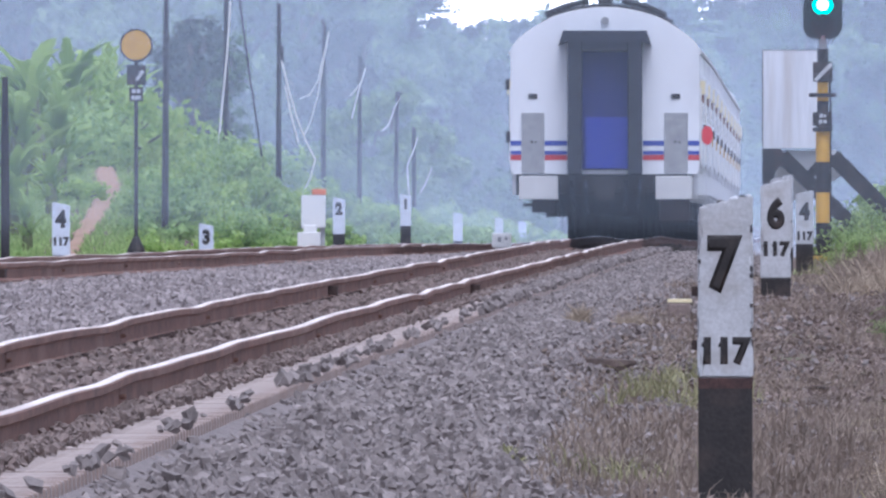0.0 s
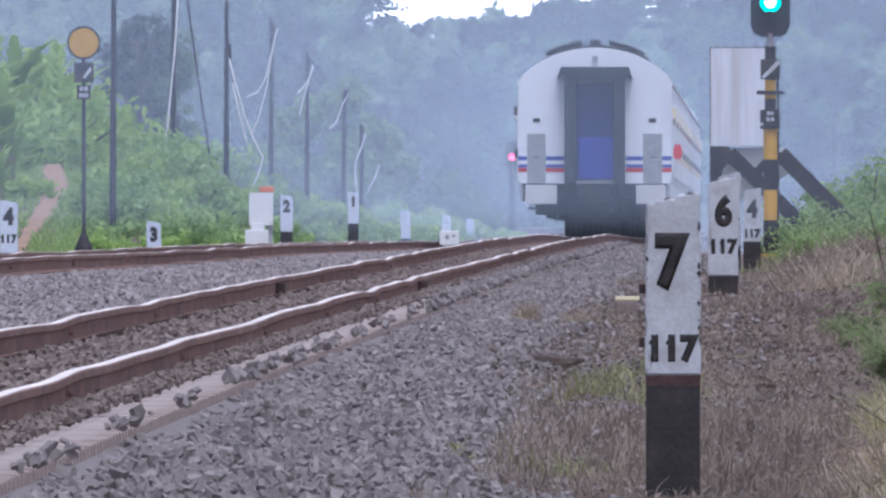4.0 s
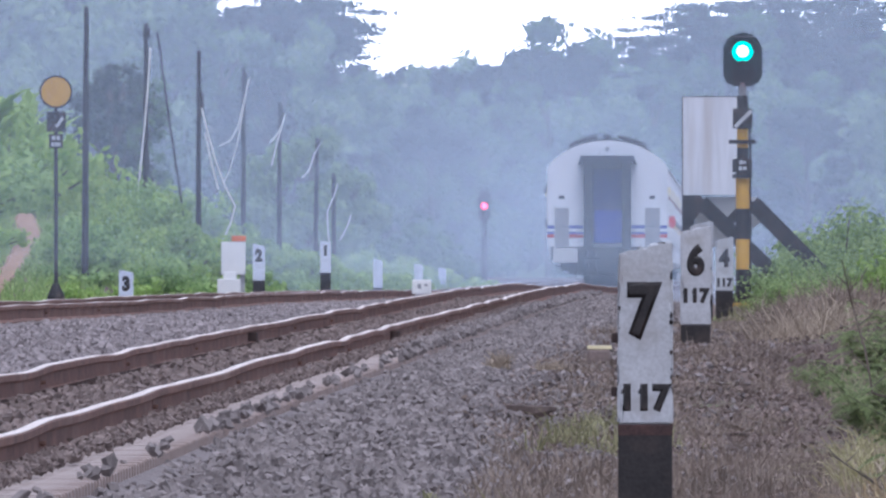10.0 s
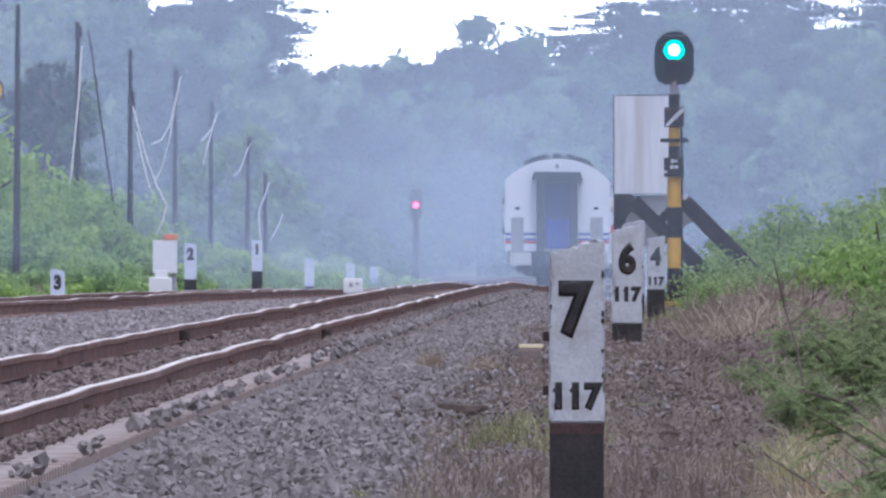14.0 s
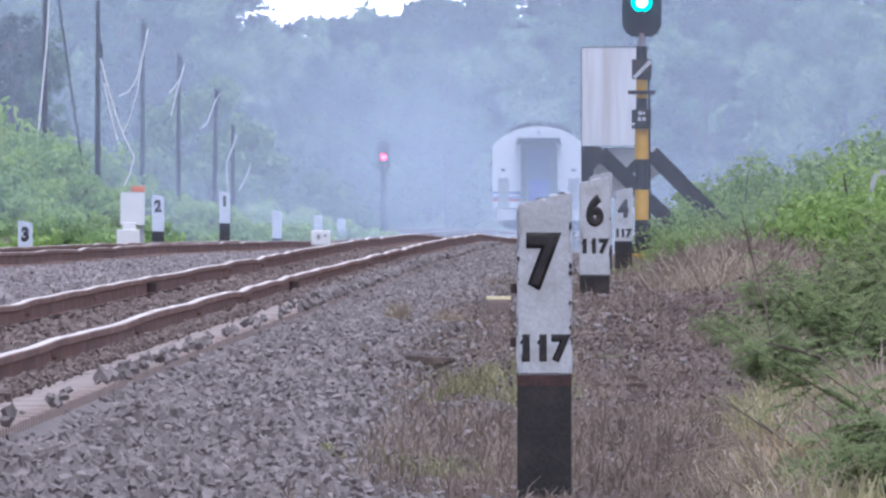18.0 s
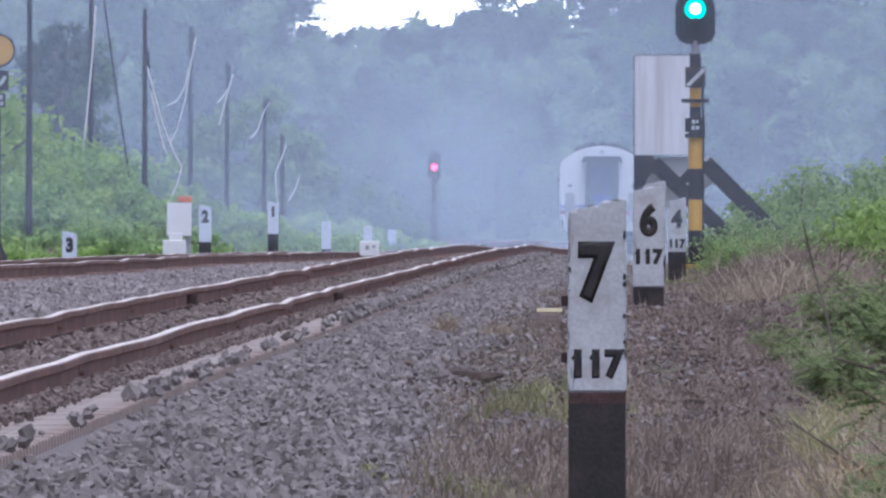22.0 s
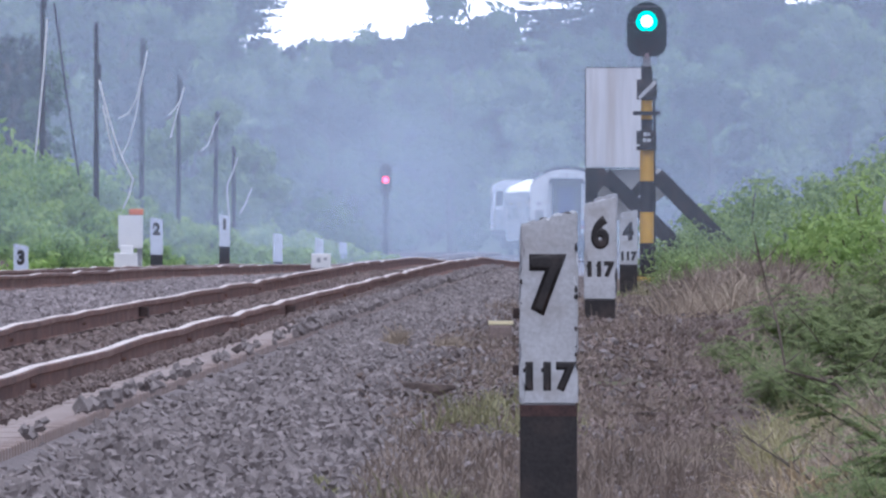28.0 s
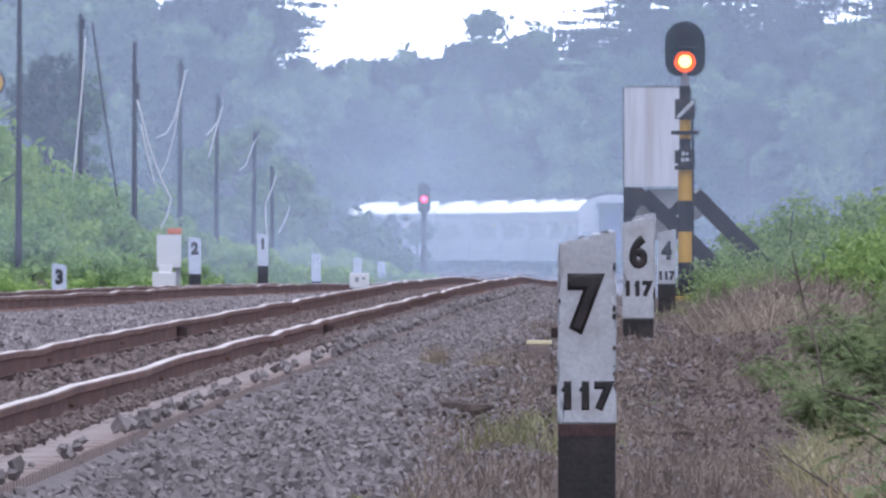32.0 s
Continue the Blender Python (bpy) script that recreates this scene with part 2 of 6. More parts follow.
M_BLUE = surface("blue_door_paint", (0.03, 0.05, 0.45), (0.022, 0.038, 0.35), 3, 0.4, bump=0.05)
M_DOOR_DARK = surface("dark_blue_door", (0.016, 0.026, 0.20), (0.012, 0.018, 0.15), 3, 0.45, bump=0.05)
M_STRIPE_BLUE = surface("blue_stripe", (0.04, 0.07, 0.42), (0.03, 0.055, 0.34), 3, 0.4, bump=0.0)
M_STRIPE_RED = surface("red_stripe", (0.55, 0.035, 0.05), (0.45, 0.03, 0.04), 3, 0.4, bump=0.0)
M_RED = surface("red_disc_paint", (0.70, 0.03, 0.04), (0.6, 0.02, 0.03), 6, 0.45, bump=0.0)
M_WINDOW = surface("dark_coach_glass", (0.030, 0.034, 0.04), (0.022, 0.024, 0.03), 2, 0.12, bump=0.0)
# side windows: grazing sky reflection is put into this pale glass colour
M_SIDE_GLASS = surface("sky_glare_coach_glass", (0.68, 0.67, 0.66), (0.50, 0.50, 0.51), 2, 0.25, bump=0.0, stain=(0.36, 0.33, 0.32))
M_WOOD = surface("dark_pole_steel", (0.05, 0.046, 0.052), (0.02, 0.019, 0.024), 6, 0.8, bump=0.4, stretch=(1, 1, 0.2))
M_WIRE = surface("pale_wire", (0.82, 0.82, 0.8), (0.65, 0.65, 0.64), 6, 0.5, bump=0.0)
M_LOG = surface("rotten_log", (0.135, 0.10, 0.085), (0.06, 0.044, 0.038), 5, 0.95, bump=0.7, fine=20, stretch=(0.3, 1, 1))
M_BARK = surface("bark", (0.16, 0.13, 0.10), (0.06, 0.05, 0.04), 4, 0.9, bump=0.6, stretch=(1, 1, 0.3))
M_LEAF_FAR = leafy("forest_leaf", (0.165, 0.27, 0.10), (0.052, 0.095, 0.04))
M_LEAF_LIGHT = leafy("light_forest_leaf", (0.32, 0.45, 0.20), (0.14, 0.22, 0.09))
M_LEAF_BUSH = leafy("bush_leaf", (0.47, 0.64, 0.23), (0.235, 0.37, 0.115), 0.5)
M_BRIGHT_LEAF = leafy("bright_bush_leaf", (0.55, 0.71, 0.22), (0.29, 0.44, 0.11), 0.55)
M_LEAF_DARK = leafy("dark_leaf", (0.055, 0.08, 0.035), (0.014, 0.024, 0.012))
M_MEADOW = leafy("bright_grass", (0.44, 0.59, 0.19), (0.21, 0.32, 0.09), 0.45)
M_LEAF_VERGE = leafy("verge_bush_leaf", (0.44, 0.56, 0.20), (0.18, 0.27, 0.09), 0.5)
M_LEAF_NEAR = leafy("near_bush_leaf", (0.40, 0.475, 0.225), (0.21, 0.265, 0.12), 0.6)
M_BANANA = leafy("banana_leaf", (0.54, 0.70, 0.21), (0.17, 0.30, 0.06), 0.5)
M_GREEN_STEM = surface("banana_stem", (0.20, 0.24, 0.09), (0.10, 0.12, 0.05), 5, 0.7, bump=0.2)
M_FALLEN = leafy("fallen_leaf", (0.385, 0.305, 0.268), (0.13, 0.101, 0.09), 0.2, 0.55)
M_DRY = leafy("dry_grass", (0.37, 0.295, 0.235), (0.125, 0.097, 0.079), 0.3, 0.4)
M_STRAW = leafy("straw", (0.56, 0.465, 0.35), (0.23, 0.182, 0.138), 0.35)
M_GOLD = leafy("golden_dry_grass", (0.66, 0.52, 0.30), (0.32, 0.23, 0.13), 0.35)
M_PALE_GRASS = leafy("pale_grass", (0.60, 0.55, 0.30), (0.27, 0.25, 0.12), 0.4)
M_GREEN_GRASS = leafy("green_grass", (0.42, 0.40, 0.215), (0.17, 0.165, 0.082), 0.4)
M_PATH = surface("bare_clay_path", (0.44, 0.29, 0.205), (0.27, 0.175, 0.12), 2.5, 0.95, bump=0.6, fine=12, stain=(0.20, 0.17, 0.09))
M_RED_EARTH = surface("rust_red_paint", (0.09, 0.045, 0.04), (0.03, 0.018, 0.018), 9, 0.7, bump=0.2)
M_GREEN_LIGHT = glow("green_signal_light", (0.30, 1.0, 0.80), 7)
M_GREEN_RING = glow("green_lens_halo", (0.0, 0.62, 0.46), 1.9)
M_AMBER_LIGHT = glow("amber_signal_light", (1.0, 0.42, 0.07), 7)
M_AMBER_RING = glow("amber_lens_halo", (1.0, 0.10, 0.005), 1.5)
M_RED_LIGHT = glow("red_signal_light", (1.0, 0.10, 0.22), 5)
M_RED_RING = glow("red_lens_rim", (1.0, 0.02, 0.09), 1.6)

# ---------------------------------------------------------------- mesh helpers


def box(bm, x0, x1, y0, y1, z0, z1, bevel=0.0):
    vs = [bm.verts.new(p) for p in ((x0, y0, z0), (x1, y0, z0), (x1, y1, z0), (x0, y1, z0), (x0, y0, z1), (x1, y0, z1), (x1, y1, z1), (x0, y1, z1))]
    fs = [bm.faces.new([vs[i] for i in q]) for q in ((3, 2, 1, 0), (4, 5, 6, 7), (0, 1, 5, 4), (1, 2, 6, 5), (2, 3, 7, 6), (3, 0, 4, 7))]
    if bevel:
        edges = list({e for f in fs for e in f.edges})
        bmesh.ops.bevel(bm, geom=edges, offset=bevel, segments=2, affect="EDGES", profile=0.6)


def tube(bm, points, radii, sides=8, caps=True):
    """A tapered round bar along points."""
    rings = []
    pts = [Vector(p) for p in points]
    for i, p in enumerate(pts):
        d = (pts[min(i + 1, len(pts) - 1)] - pts[max(i - 1, 0)]).normalized()
        side = d.cross(Vector((0, 0, 1)) if abs(d.z) < 0.9 else Vector((0, 1, 0))).normalized()
        up = side.cross(d)
        r = radii[i] if isinstance(radii, (list, tuple)) else radii
        rings.append([bm.verts.new(p + (side * math.cos(a) + up * math.sin(a)) * r) for a in (2 * math.pi * k / sides for k in range(sides))])
    for a, b in zip(rings, rings[1:]):
        for k in range(sides):
            bm.faces.new((a[k], a[(k + 1) % sides], b[(k + 1) % sides], b[k]))
    if caps:
        bm.faces.new(rings[0])
        bm.faces.new(rings[-1][::-1])


def prism(bm, outline, axis, lo, hi):
    """An outline (pairs) pushed along axis 'x', 'y' or 'z' from lo to hi."""
    put = {"x": lambda a, b, c: (c, a, b), "y": lambda a, b, c: (a, c, b), "z": lambda a, b, c: (a, b, c)}[axis]
    one = [bm.verts.new(put(a, b, lo)) for a, b in outline]
    two = [bm.verts.new(put(a, b, hi)) for a, b in outline]
    n = len(outline)
    bm.faces.new(one)
    bm.faces.new(two[::-1])
    for k in range(n):
        bm.faces.new((one[k], two[k], two[(k + 1) % n], one[(k + 1) % n]))


def mesh_of(name, bm, material, smooth=False):
    bmesh.ops.recalc_face_normals(bm, faces=bm.faces)
    me = bpy.data.meshes.new(name)
    bm.to_mesh(me)
    bm.free()
    me.materials.append(material)
    if smooth:
        me.shade_smooth()
    return me


def part(name, bm, material, parent, label="", smooth=False):
    ob = new(name, mesh_of(name, bm, material, smooth) if isinstance(bm, bmesh.types.BMesh) else bm)
    ob.parent = parent
    return tagged(ob, label)


def boxes(name, material, parent, spans, label="", bevel=0.0):
    bm = bmesh.new()
    for s in spans:
        box(bm, *s, bevel=bevel)
    return part(name, bm, material, parent, label)


def thing(name, label, category, at=None, group="", kind=""):
    ob = new(name)
    ob.empty_display_size = 0.2
    if at is not None:
        ob.matrix_basis = at
    return tagged(ob, label, category, group, kind)


def fast_mesh(name, verts, faces, material):
    """Many small pieces in one mesh, from arrays."""
    me = bpy.data.meshes.new(name)
    verts, faces = np.asarray(verts, np.float32), np.asarray(faces, np.int32)
    k = faces.shape[1]
    me.vertices.add(len(verts))
    me.vertices.foreach_set("co", verts.ravel())
    me.loops.add(faces.size)
    me.loops.foreach_set("vertex_index", faces.ravel())
    me.polygons.add(len(faces))
    me.polygons.foreach_set("loop_start", np.arange(0, faces.size, k, dtype=np.int32))
    me.update(calc_edges=True)
    me.materials.append(material)
    me.shade_flat()
    return me


def lettering(name, text, size, at, material, parent, bold=0.0, squeeze=1.0):
    """Raised letters, each a part of its own, centred on the pose at."""
    for k, letter in enumerate(text):
        cu = bpy.data.curves.new(name, "FONT")
        cu.body, cu.size, cu.align_x, cu.align_y, cu.bevel_depth, cu.bevel_resolution = letter, size, "CENTER", "CENTER", bold, 0
        tmp = new(name, cu)
        bpy.context.view_layer.update()
        me = bpy.data.meshes.new_from_object(tmp.evaluated_get(bpy.context.evaluated_depsgraph_get()))
        bpy.data.objects.remove(tmp)
        me.materials.clear()
        me.materials.append(material)
        flat = 0.0012 / max(bold, 0.003)
        ob = part(name, me, material, parent)
        ob.matrix_basis = at @ Matrix.Translation(((k - (len(text) - 1) / 2) * size * 0.53 * squeeze, 0, 0)) @ Matrix.Diagonal((squeeze, 1, flat, 1))
        if letter == "1":
            bm = bmesh.new()
            prism(bm, [(0.02 * size, 0.37 * size), (-0.06 * size, 0.36 * size), (-0.19 * size, 0.22 * size), (-0.17 * size, 0.13 * size), (0.0, 0.21 * size)], "z", 0.0, 0.0012)
            part("flag_stroke", bm, material, ob)


# ---------------------------------------------------------------- the plan of the line
TRACK_X, LEFT_X = -3.55, -7.50
BEND_Y, BEND_R = 1512.0, 1617.0


def bend(y):
    """How far the line has swung to the left at y."""
    return np.maximum(np.asarray(y, float) - BEND_Y, 0) ** 2 / (2 * BEND_R)


def rail_z(y):
    """Height of the main line's rail tops."""
    return CAM_Z + np.interp(y, [0, 100, 121, 161, 200, 270, 430, 480, 520, 573, 610, 640, 700, 780, 900, 1080, 1250, 1400, 1500, 1665, 2600], [-0.825, -0.808, -0.788, -0.758, -0.740, -0.727, -0.725, -0.73, -0.765, -0.79, -0.865, -0.935, -1.05, -1.19, -1.39, -1.71, -1.85, -1.98, -2.06, -2.17, -2.6])


def left_rail_z(y):
    return CAM_Z + np.interp(y, [0, 200, 275, 377, 464, 520, 640, 780, 2600], [-0.48, -0.53, -0.60, -0.715, -0.79, -0.865, -1.02, -1.28, -2.8])


def side_z(y):
    """The ground to the right of the ballast."""
    return CAM_Z + np.interp(y, [0, 110, 145, 200, 264, 350, 430, 453, 500, 600, 800, 1200, 1700, 2100, 2450, 2700, 3400, 5000], [-1.55, -1.52, -1.42, -1.10, -0.86, -0.92, -1.22, -1.26, -1.05, -1.25, -1.6, -2.3, -2.6, -0.5, 0.5, 3.5, 3.0, -3])


def step(a, b, v):
    s = np.clip((v - a) / (b - a), 0, 1)
    return s * s * (3 - 2 * s)


def ground_z(x, y):
    """Height of the ground sheet anywhere."""
    x, y = np.asarray(x, float), np.asarray(y, float)
    u = x - (TRACK_X - bend(np.minimum(y, 1700)))
    far = side_z(y)
    top, ltop = rail_z(y) - 0.20, left_rail_z(y) - 0.20
    right = top + (far - top) * np.clip((u - 1.03) / 1.45, 0, 1)
    right = right + 0.030 * step(0.56, 0.62, u) * step(1.06, 1.0, u) * (y < 420)
    right = right - 0.018 * step(1.0, 1.05, u) * step(1.9, 1.2, u) * (y < 420)
    right = right + step(4.0, 14, u) * 0.7 + step(15, 120, u) * 5 + (0.018 * np.sin(y / 6.3 + 3.5 * u) + 0.02 * np.sin(y / 13.7 - 5 * u + 1)) * step(2.3, 3.0, u) * (y < 700)
    right = right + 0.20 * np.exp(-((x - 1.0) / 0.5) ** 2 - ((y - 276) / 14) ** 2) + 0.10 * np.exp(-((x - 1.25) / 0.35) ** 2 - ((y - 160) / 9) ** 2)
    mid = top + (ltop - top) * step(-1.3, -2.75, u)
    low = np.minimum(ltop - 0.35, CAM_Z - 1.0 - 0.0012 * np.maximum(y - 450, 0))
    low = np.where(y > 1700, far, low)
    left = ltop + (low - ltop) * np.clip((-5.25 - u) / 0.9, 0, 1)
    left = left + step(-6.9, -9.6, u) * step(585, 670, y) * 1.75 * step(1100, 760, y) + step(-16, -120, u) * 5
    left = left + 0.62 * step(646, 684, y) * step(760, 700, y) * np.exp(-((x + 14.75) / 0.6) ** 2)
    return np.where(u > 0, right, np.where(u > -3.95, mid, left))


# ground: one sheet to the horizon, finer near the line
gx = np.concatenate([[-2500, -1200, -600, -300, -160, -90, -60, -40, -30, -24], np.arange(-20, -9, 0.6), np.arange(-9, 2.01, 0.12), np.arange(2.5, 10, 0.7), [12, 16, 22, 30, 45, 70, 110, 170, 300, 600, 1200, 2500]])
gy = np.concatenate([[-400, -100, -20, 20, 60, 80], np.arange(95, 300, 1.5), np.arange(300, 560, 4), np.arange(560, 720, 2.5), np.arange(720, 1500, 20), np.arange(1500, 2600, 40), [2640, 2700, 3000, 3500, 4200, 5000]])
GX, GY = np.meshgrid(gx, gy)
GXB = GX - bend(np.minimum(GY, 1700)) * (np.abs(GX + 5) < 30)
GZ = ground_z(GXB, GY)
near = np.clip(1 - np.abs(GX) / 40, 0, 1) * (GY < 700)
rough_bumps = np.array([noise.noise((x * 1.3, y * 0.08, 0)) for x, y in zip(GX.ravel(), GY.ravel())]).reshape(GX.shape)
GZ = GZ + rough_bumps * 0.010 * near * ((GX > -1.2) | (GX < -9.3)) - 0.02
nx, ny = len(gx), len(gy)
idx = np.arange(nx * ny).reshape(ny, nx)
quads = np.stack([idx[:-1, :-1], idx[:-1, 1:], idx[1:, 1:], idx[1:, :-1]], -1).reshape(-1, 4)
ground_me = fast_mesh("ground", np.stack([GXB, GY, GZ], -1).reshape(-1, 3), quads, M_EARTH)
ground_me.materials.append(M_BED)
uq = (GXB - (TRACK_X - bend(GY)))[:-1, :-1].ravel()
ground_me.materials.append(M_WOODS)
ground_me.polygons.foreach_set("material_index", np.where(GY[:-1, :-1].ravel() > 1700, 2, (uq < 2.1) & (uq > -6.0)).astype(np.int32))
ground_me.shade_smooth()
tagged(new("ground", ground_me), "dry earth verge and dark ballast bed beside railway", "ground", kind="structure")

# ---------------------------------------------------------------- track
RAIL_PROFILE = [(-0.07, -0.159), (0.07, -0.159), (0.07, -0.147), (0.010, -0.128), (0.009, -0.050), (0.034, -0.036), (0.035, -0.006), (0.028, -0.0005), (-0.028, -0.0005), (-0.035, -0.006), (-0.034, -0.036), (-0.009, -0.050), (-0.010, -0.128), (-0.07, -0.147)]
JOINT, JOINT_0 = 26.6, 108.4


def sag(y, seed):
    """Small dips and lifts of worn track, each rail joint a little out of line."""
    y = np.asarray(y, float)
    s = 0.0030 * np.sin(y / 5.1 + seed) + 0.0026 * np.sin(y / 11.7 + 2.1 * seed) + 0.0012 * np.sin(y / 1.9 + seed * 5)
    for k in range(24):
        yk = JOINT_0 + JOINT * k
        a = 0.005 + 0.009 * math.sin(3.7 * k + seed * 1.7) ** 4
        s = s - a * np.exp(-((y - yk + 4.0) / 4.0) ** 2) + a * 0.55 * np.exp(-((y - yk - 2.0) / 3.0) ** 2)
    return s


def sweep(outline, ys, xs, zs, material, name):
    o = np.array(outline)
    k, n = len(o), len(ys)
    v = np.zeros((n, k, 3))
    v[:, :, 0] = np.asarray(xs)[:, None] + o[None, :, 0]
    v[:, :, 1] = np.asarray(ys)[:, None]
    v[:, :, 2] = np.asarray(zs)[:, None] + o[None, :, 1]
    i = np.arange(n * k).reshape(n, k)
    nxt = np.roll(i, -1, 1)
    f = np.stack([i[:-1], nxt[:-1], nxt[1:], i[1:]], -1).reshape(-1, 4)
    return fast_mesh(name, v.reshape(-1, 3), f, material)


def build_track(label, centre, height, seed):
    track = thing("railway_track", label, "railway track", kind="structure")
    for side in (-0.5685, 0.5685):
        ys = np.concatenate([np.arange(-60, 70, 5.0), np.arange(70, 620, 1.0), np.arange(620, 1500, 10), np.arange(1500, 2000, 20)])
        xs = centre + side - bend(ys) + 0.004 * np.sin(ys / 9 + seed)
        zs = height(ys) + sag(ys, seed + side)
        rail = part("rail", sweep(RAIL_PROFILE, ys, xs, zs, M_RUST, "rail"), M_RUST, track, "rust-brown steel rail")
        part("running_surface", sweep([(-0.027, -0.003), (0.027, -0.003), (0.027, 0.001), (0.022, 0.003), (-0.022, 0.003), (-0.027, 0.001)], ys, xs, zs, M_POLISH, "running_surface"), M_POLISH, rail, "polished steel running surface")
        for k in range(10):
            yk = JOINT_0 + JOINT * k + (3 if k == 6 and side > 0 else 0)
            xk, zk = float(np.interp(yk, ys, xs)), float(np.interp(yk, ys, zs))
            for sg in (-1, 1):
                fp = boxes("fishplate", M_RUST_DARK if k == 6 else M_RUST, track, [(xk + min(sg * 0.009, sg * (0.085 if k == 6 else 0.013)), xk + max(sg * 0.009, sg * (0.085 if k == 6 else 0.013)), yk - 0.28, yk + 0.28, zk - 0.122, zk - 0.048)], "dark rusty joint bar", 0.003)
                bolts = bmesh.new()
                for dy in (-0.2, -0.07, 0.07, 0.2):
                    tube(bolts, [(xk + sg * 0.012, yk + dy, zk - 0.086), (xk + sg * 0.030, yk + dy, zk - 0.086)], 0.012, 6)
                part("bolt_row", bolts, M_RUST, fp)
    return track


main_track = build_track("narrow gauge railway track on concrete sleepers in grey ballast", TRACK_X, rail_z, 0.4)
left_track = build_track("second railway track on raised grey ballast", LEFT_X, left_rail_z, 2.3)

# ---------------------------------------------------------------- hectometre posts


def hectometre_post(at, digit, km, width, white, base, label, high=0.345, low=0.85, chips=0, paint=None):
    """Concrete post with a sloping top: white above with black numerals, black below. high, low: where the numerals stand, from the top."""
    post = thing("hectometre_post", label, "kilometre post", at, "hectometre posts")
    w, t, rnd = width / 2, 0.09, random.Random(len(label) + chips)
    lift = 0.055 if chips >= 0 else -0.05
    bm = bmesh.new()
    prism(bm, [(-w, base), (w, base), (w * 1.0, base + white + lift), (-w, base + white)], "y", -t, t)
    bmesh.ops.bevel(bm, geom=list(bm.edges), offset=0.008, segments=2, affect="EDGES")
    bmesh.ops.subdivide_edges(bm, edges=[e for e in bm.edges if e.calc_length() > 0.2], cuts=13, use_grid_fill=True)
    for v in bm.verts:
        side = abs(abs(v.co.x) - w) < 0.012
        top = v.co.z > base + white - 0.06 and not side
        if side:
            v.co.x -= math.copysign(rnd.random() ** 4 * 0.024, v.co.x)
        if top:
            v.co.z += rnd.uniform(-0.006, 0.008)
    shaft = part("upper_shaft", bm, paint or M_WHITE, post, "chipped white-painted concrete")
    boxes("lower_shaft", M_BLACK, post, [(-w * 0.97, w * 0.97, -t * 0.97, t * 0.97, -0.4, base)], "black-painted concrete", 0.008)
    front = -t - 0.001
    lettering("numeral", digit, width * 1.22, pose(-0.012 if digit == "7" else 0, front, base + white * (1 - high), 90), M_BLACK, shaft, width * 0.086, 0.84)
    if km:
        lettering("numeral", km, width * 0.60, pose(-0.006, front, base + white * (1 - low), 90), M_BLACK, shaft, width * 0.040, 0.95)
    return post


def on_ground(x, y, sink=0.0):
    return float(ground_z(x, y)) - sink


P = "white and black concrete kilometre post, "
p7 = hectometre_post(pose(-0.45, 143.6, 0.0), "7", "117", 0.25, 0.76, 0.735, P + "chipped along its edges")
boxes("paint_band", M_RED_EARTH, p7, [(-0.122, 0.122, -0.0885, 0.0885, 0.685, 0.734)], "rust-red faded band")
for z in (1.12, 0.88):
    boxes("bracket", M_RUST_DARK, p7, [(-0.152, -0.118, -0.03, 0.03, z - 0.022, z + 0.022)], "rusty steel stub", 0.004)
for k, (x, z, r) in enumerate(((-0.02, 1.517, 0.016), (0.04, 1.530, 0.02), (0.075, 1.538, 0.018), (0.10, 1.545, 0.013))):
    bm = bmesh.new()
    bmesh.ops.create_icosphere(bm, subdivisions=1, radius=r, matrix=Matrix.Translation((x, -0.04 + 0.02 * k, z)) @ Matrix.Diagonal((1.5, 1, 0.8, 1)))
    part("broken_lump", bm, M_BLACK if k % 2 == 0 else M_WHITE, p7, "broken concrete crumb")
chip_rng = random.Random(3)
for k in range(9):
    z, side = 0.78 + 0.70 * chip_rng.random(), 1 if k < 7 else -1
    bm = bmesh.new()
    n_, r_ = 7, chip_rng.uniform(0.004, 0.010)
    prism(bm, [(side * 0.116 + r_ * chip_rng.uniform(0.5, 1.0) * math.cos(6.283 * q / n_), z + r_ * chip_rng.uniform(0.8, 2.2) * math.sin(6.283 * q / n_)) for q in range(n_)], "y", -0.0925, -0.089)
    part("paint_chip", bm, M_BLACK, p7, "dark chipped patch in the paint")
hectometre_post(pose(-0.425, 264, 0.72), "6", "117", 0.25, 0.75, 0.14, P + "standing in dry grass", 0.32, 0.69, 1)
hectometre_post(pose(-0.51, 355, 0.55), "5", "117", 0.25, 0.74, 0.40, P + "half hidden behind another", 0.32, 0.69, 2)
hectometre_post(pose(-0.34, 453, 0.30), "4", "117", 0.25, 0.69, 0.53, P + "standing by a signal mast", 0.36, 0.84, 3)
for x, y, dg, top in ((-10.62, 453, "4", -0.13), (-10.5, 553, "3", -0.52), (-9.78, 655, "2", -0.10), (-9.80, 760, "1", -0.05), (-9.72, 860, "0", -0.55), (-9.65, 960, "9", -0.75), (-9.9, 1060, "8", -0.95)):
    hectometre_post(pose(x, y, CAM_Z + top - 1.12), dg if y < 800 else "", "117" if y < 500 else "", 0.25, 0.74, 0.36, "white and black kilometre post across the line", 0.33, 0.74, -1, M_POST_HAZED)

# ---------------------------------------------------------------- colour light signal


def capsule(w, h, n=14):
    """Outline of an upright board with round ends."""
    r = w / 2
    pts = [(r * math.cos(a), h - r + r * math.sin(a)) for a in np.linspace(0, math.pi, n)]
    c = r * 0.55
    return pts + [(-r, c), (-r + c * 0.35, c * 0.3), (-r + c, 0), (r - c, 0), (r - c * 0.35, c * 0.3), (r, c)]


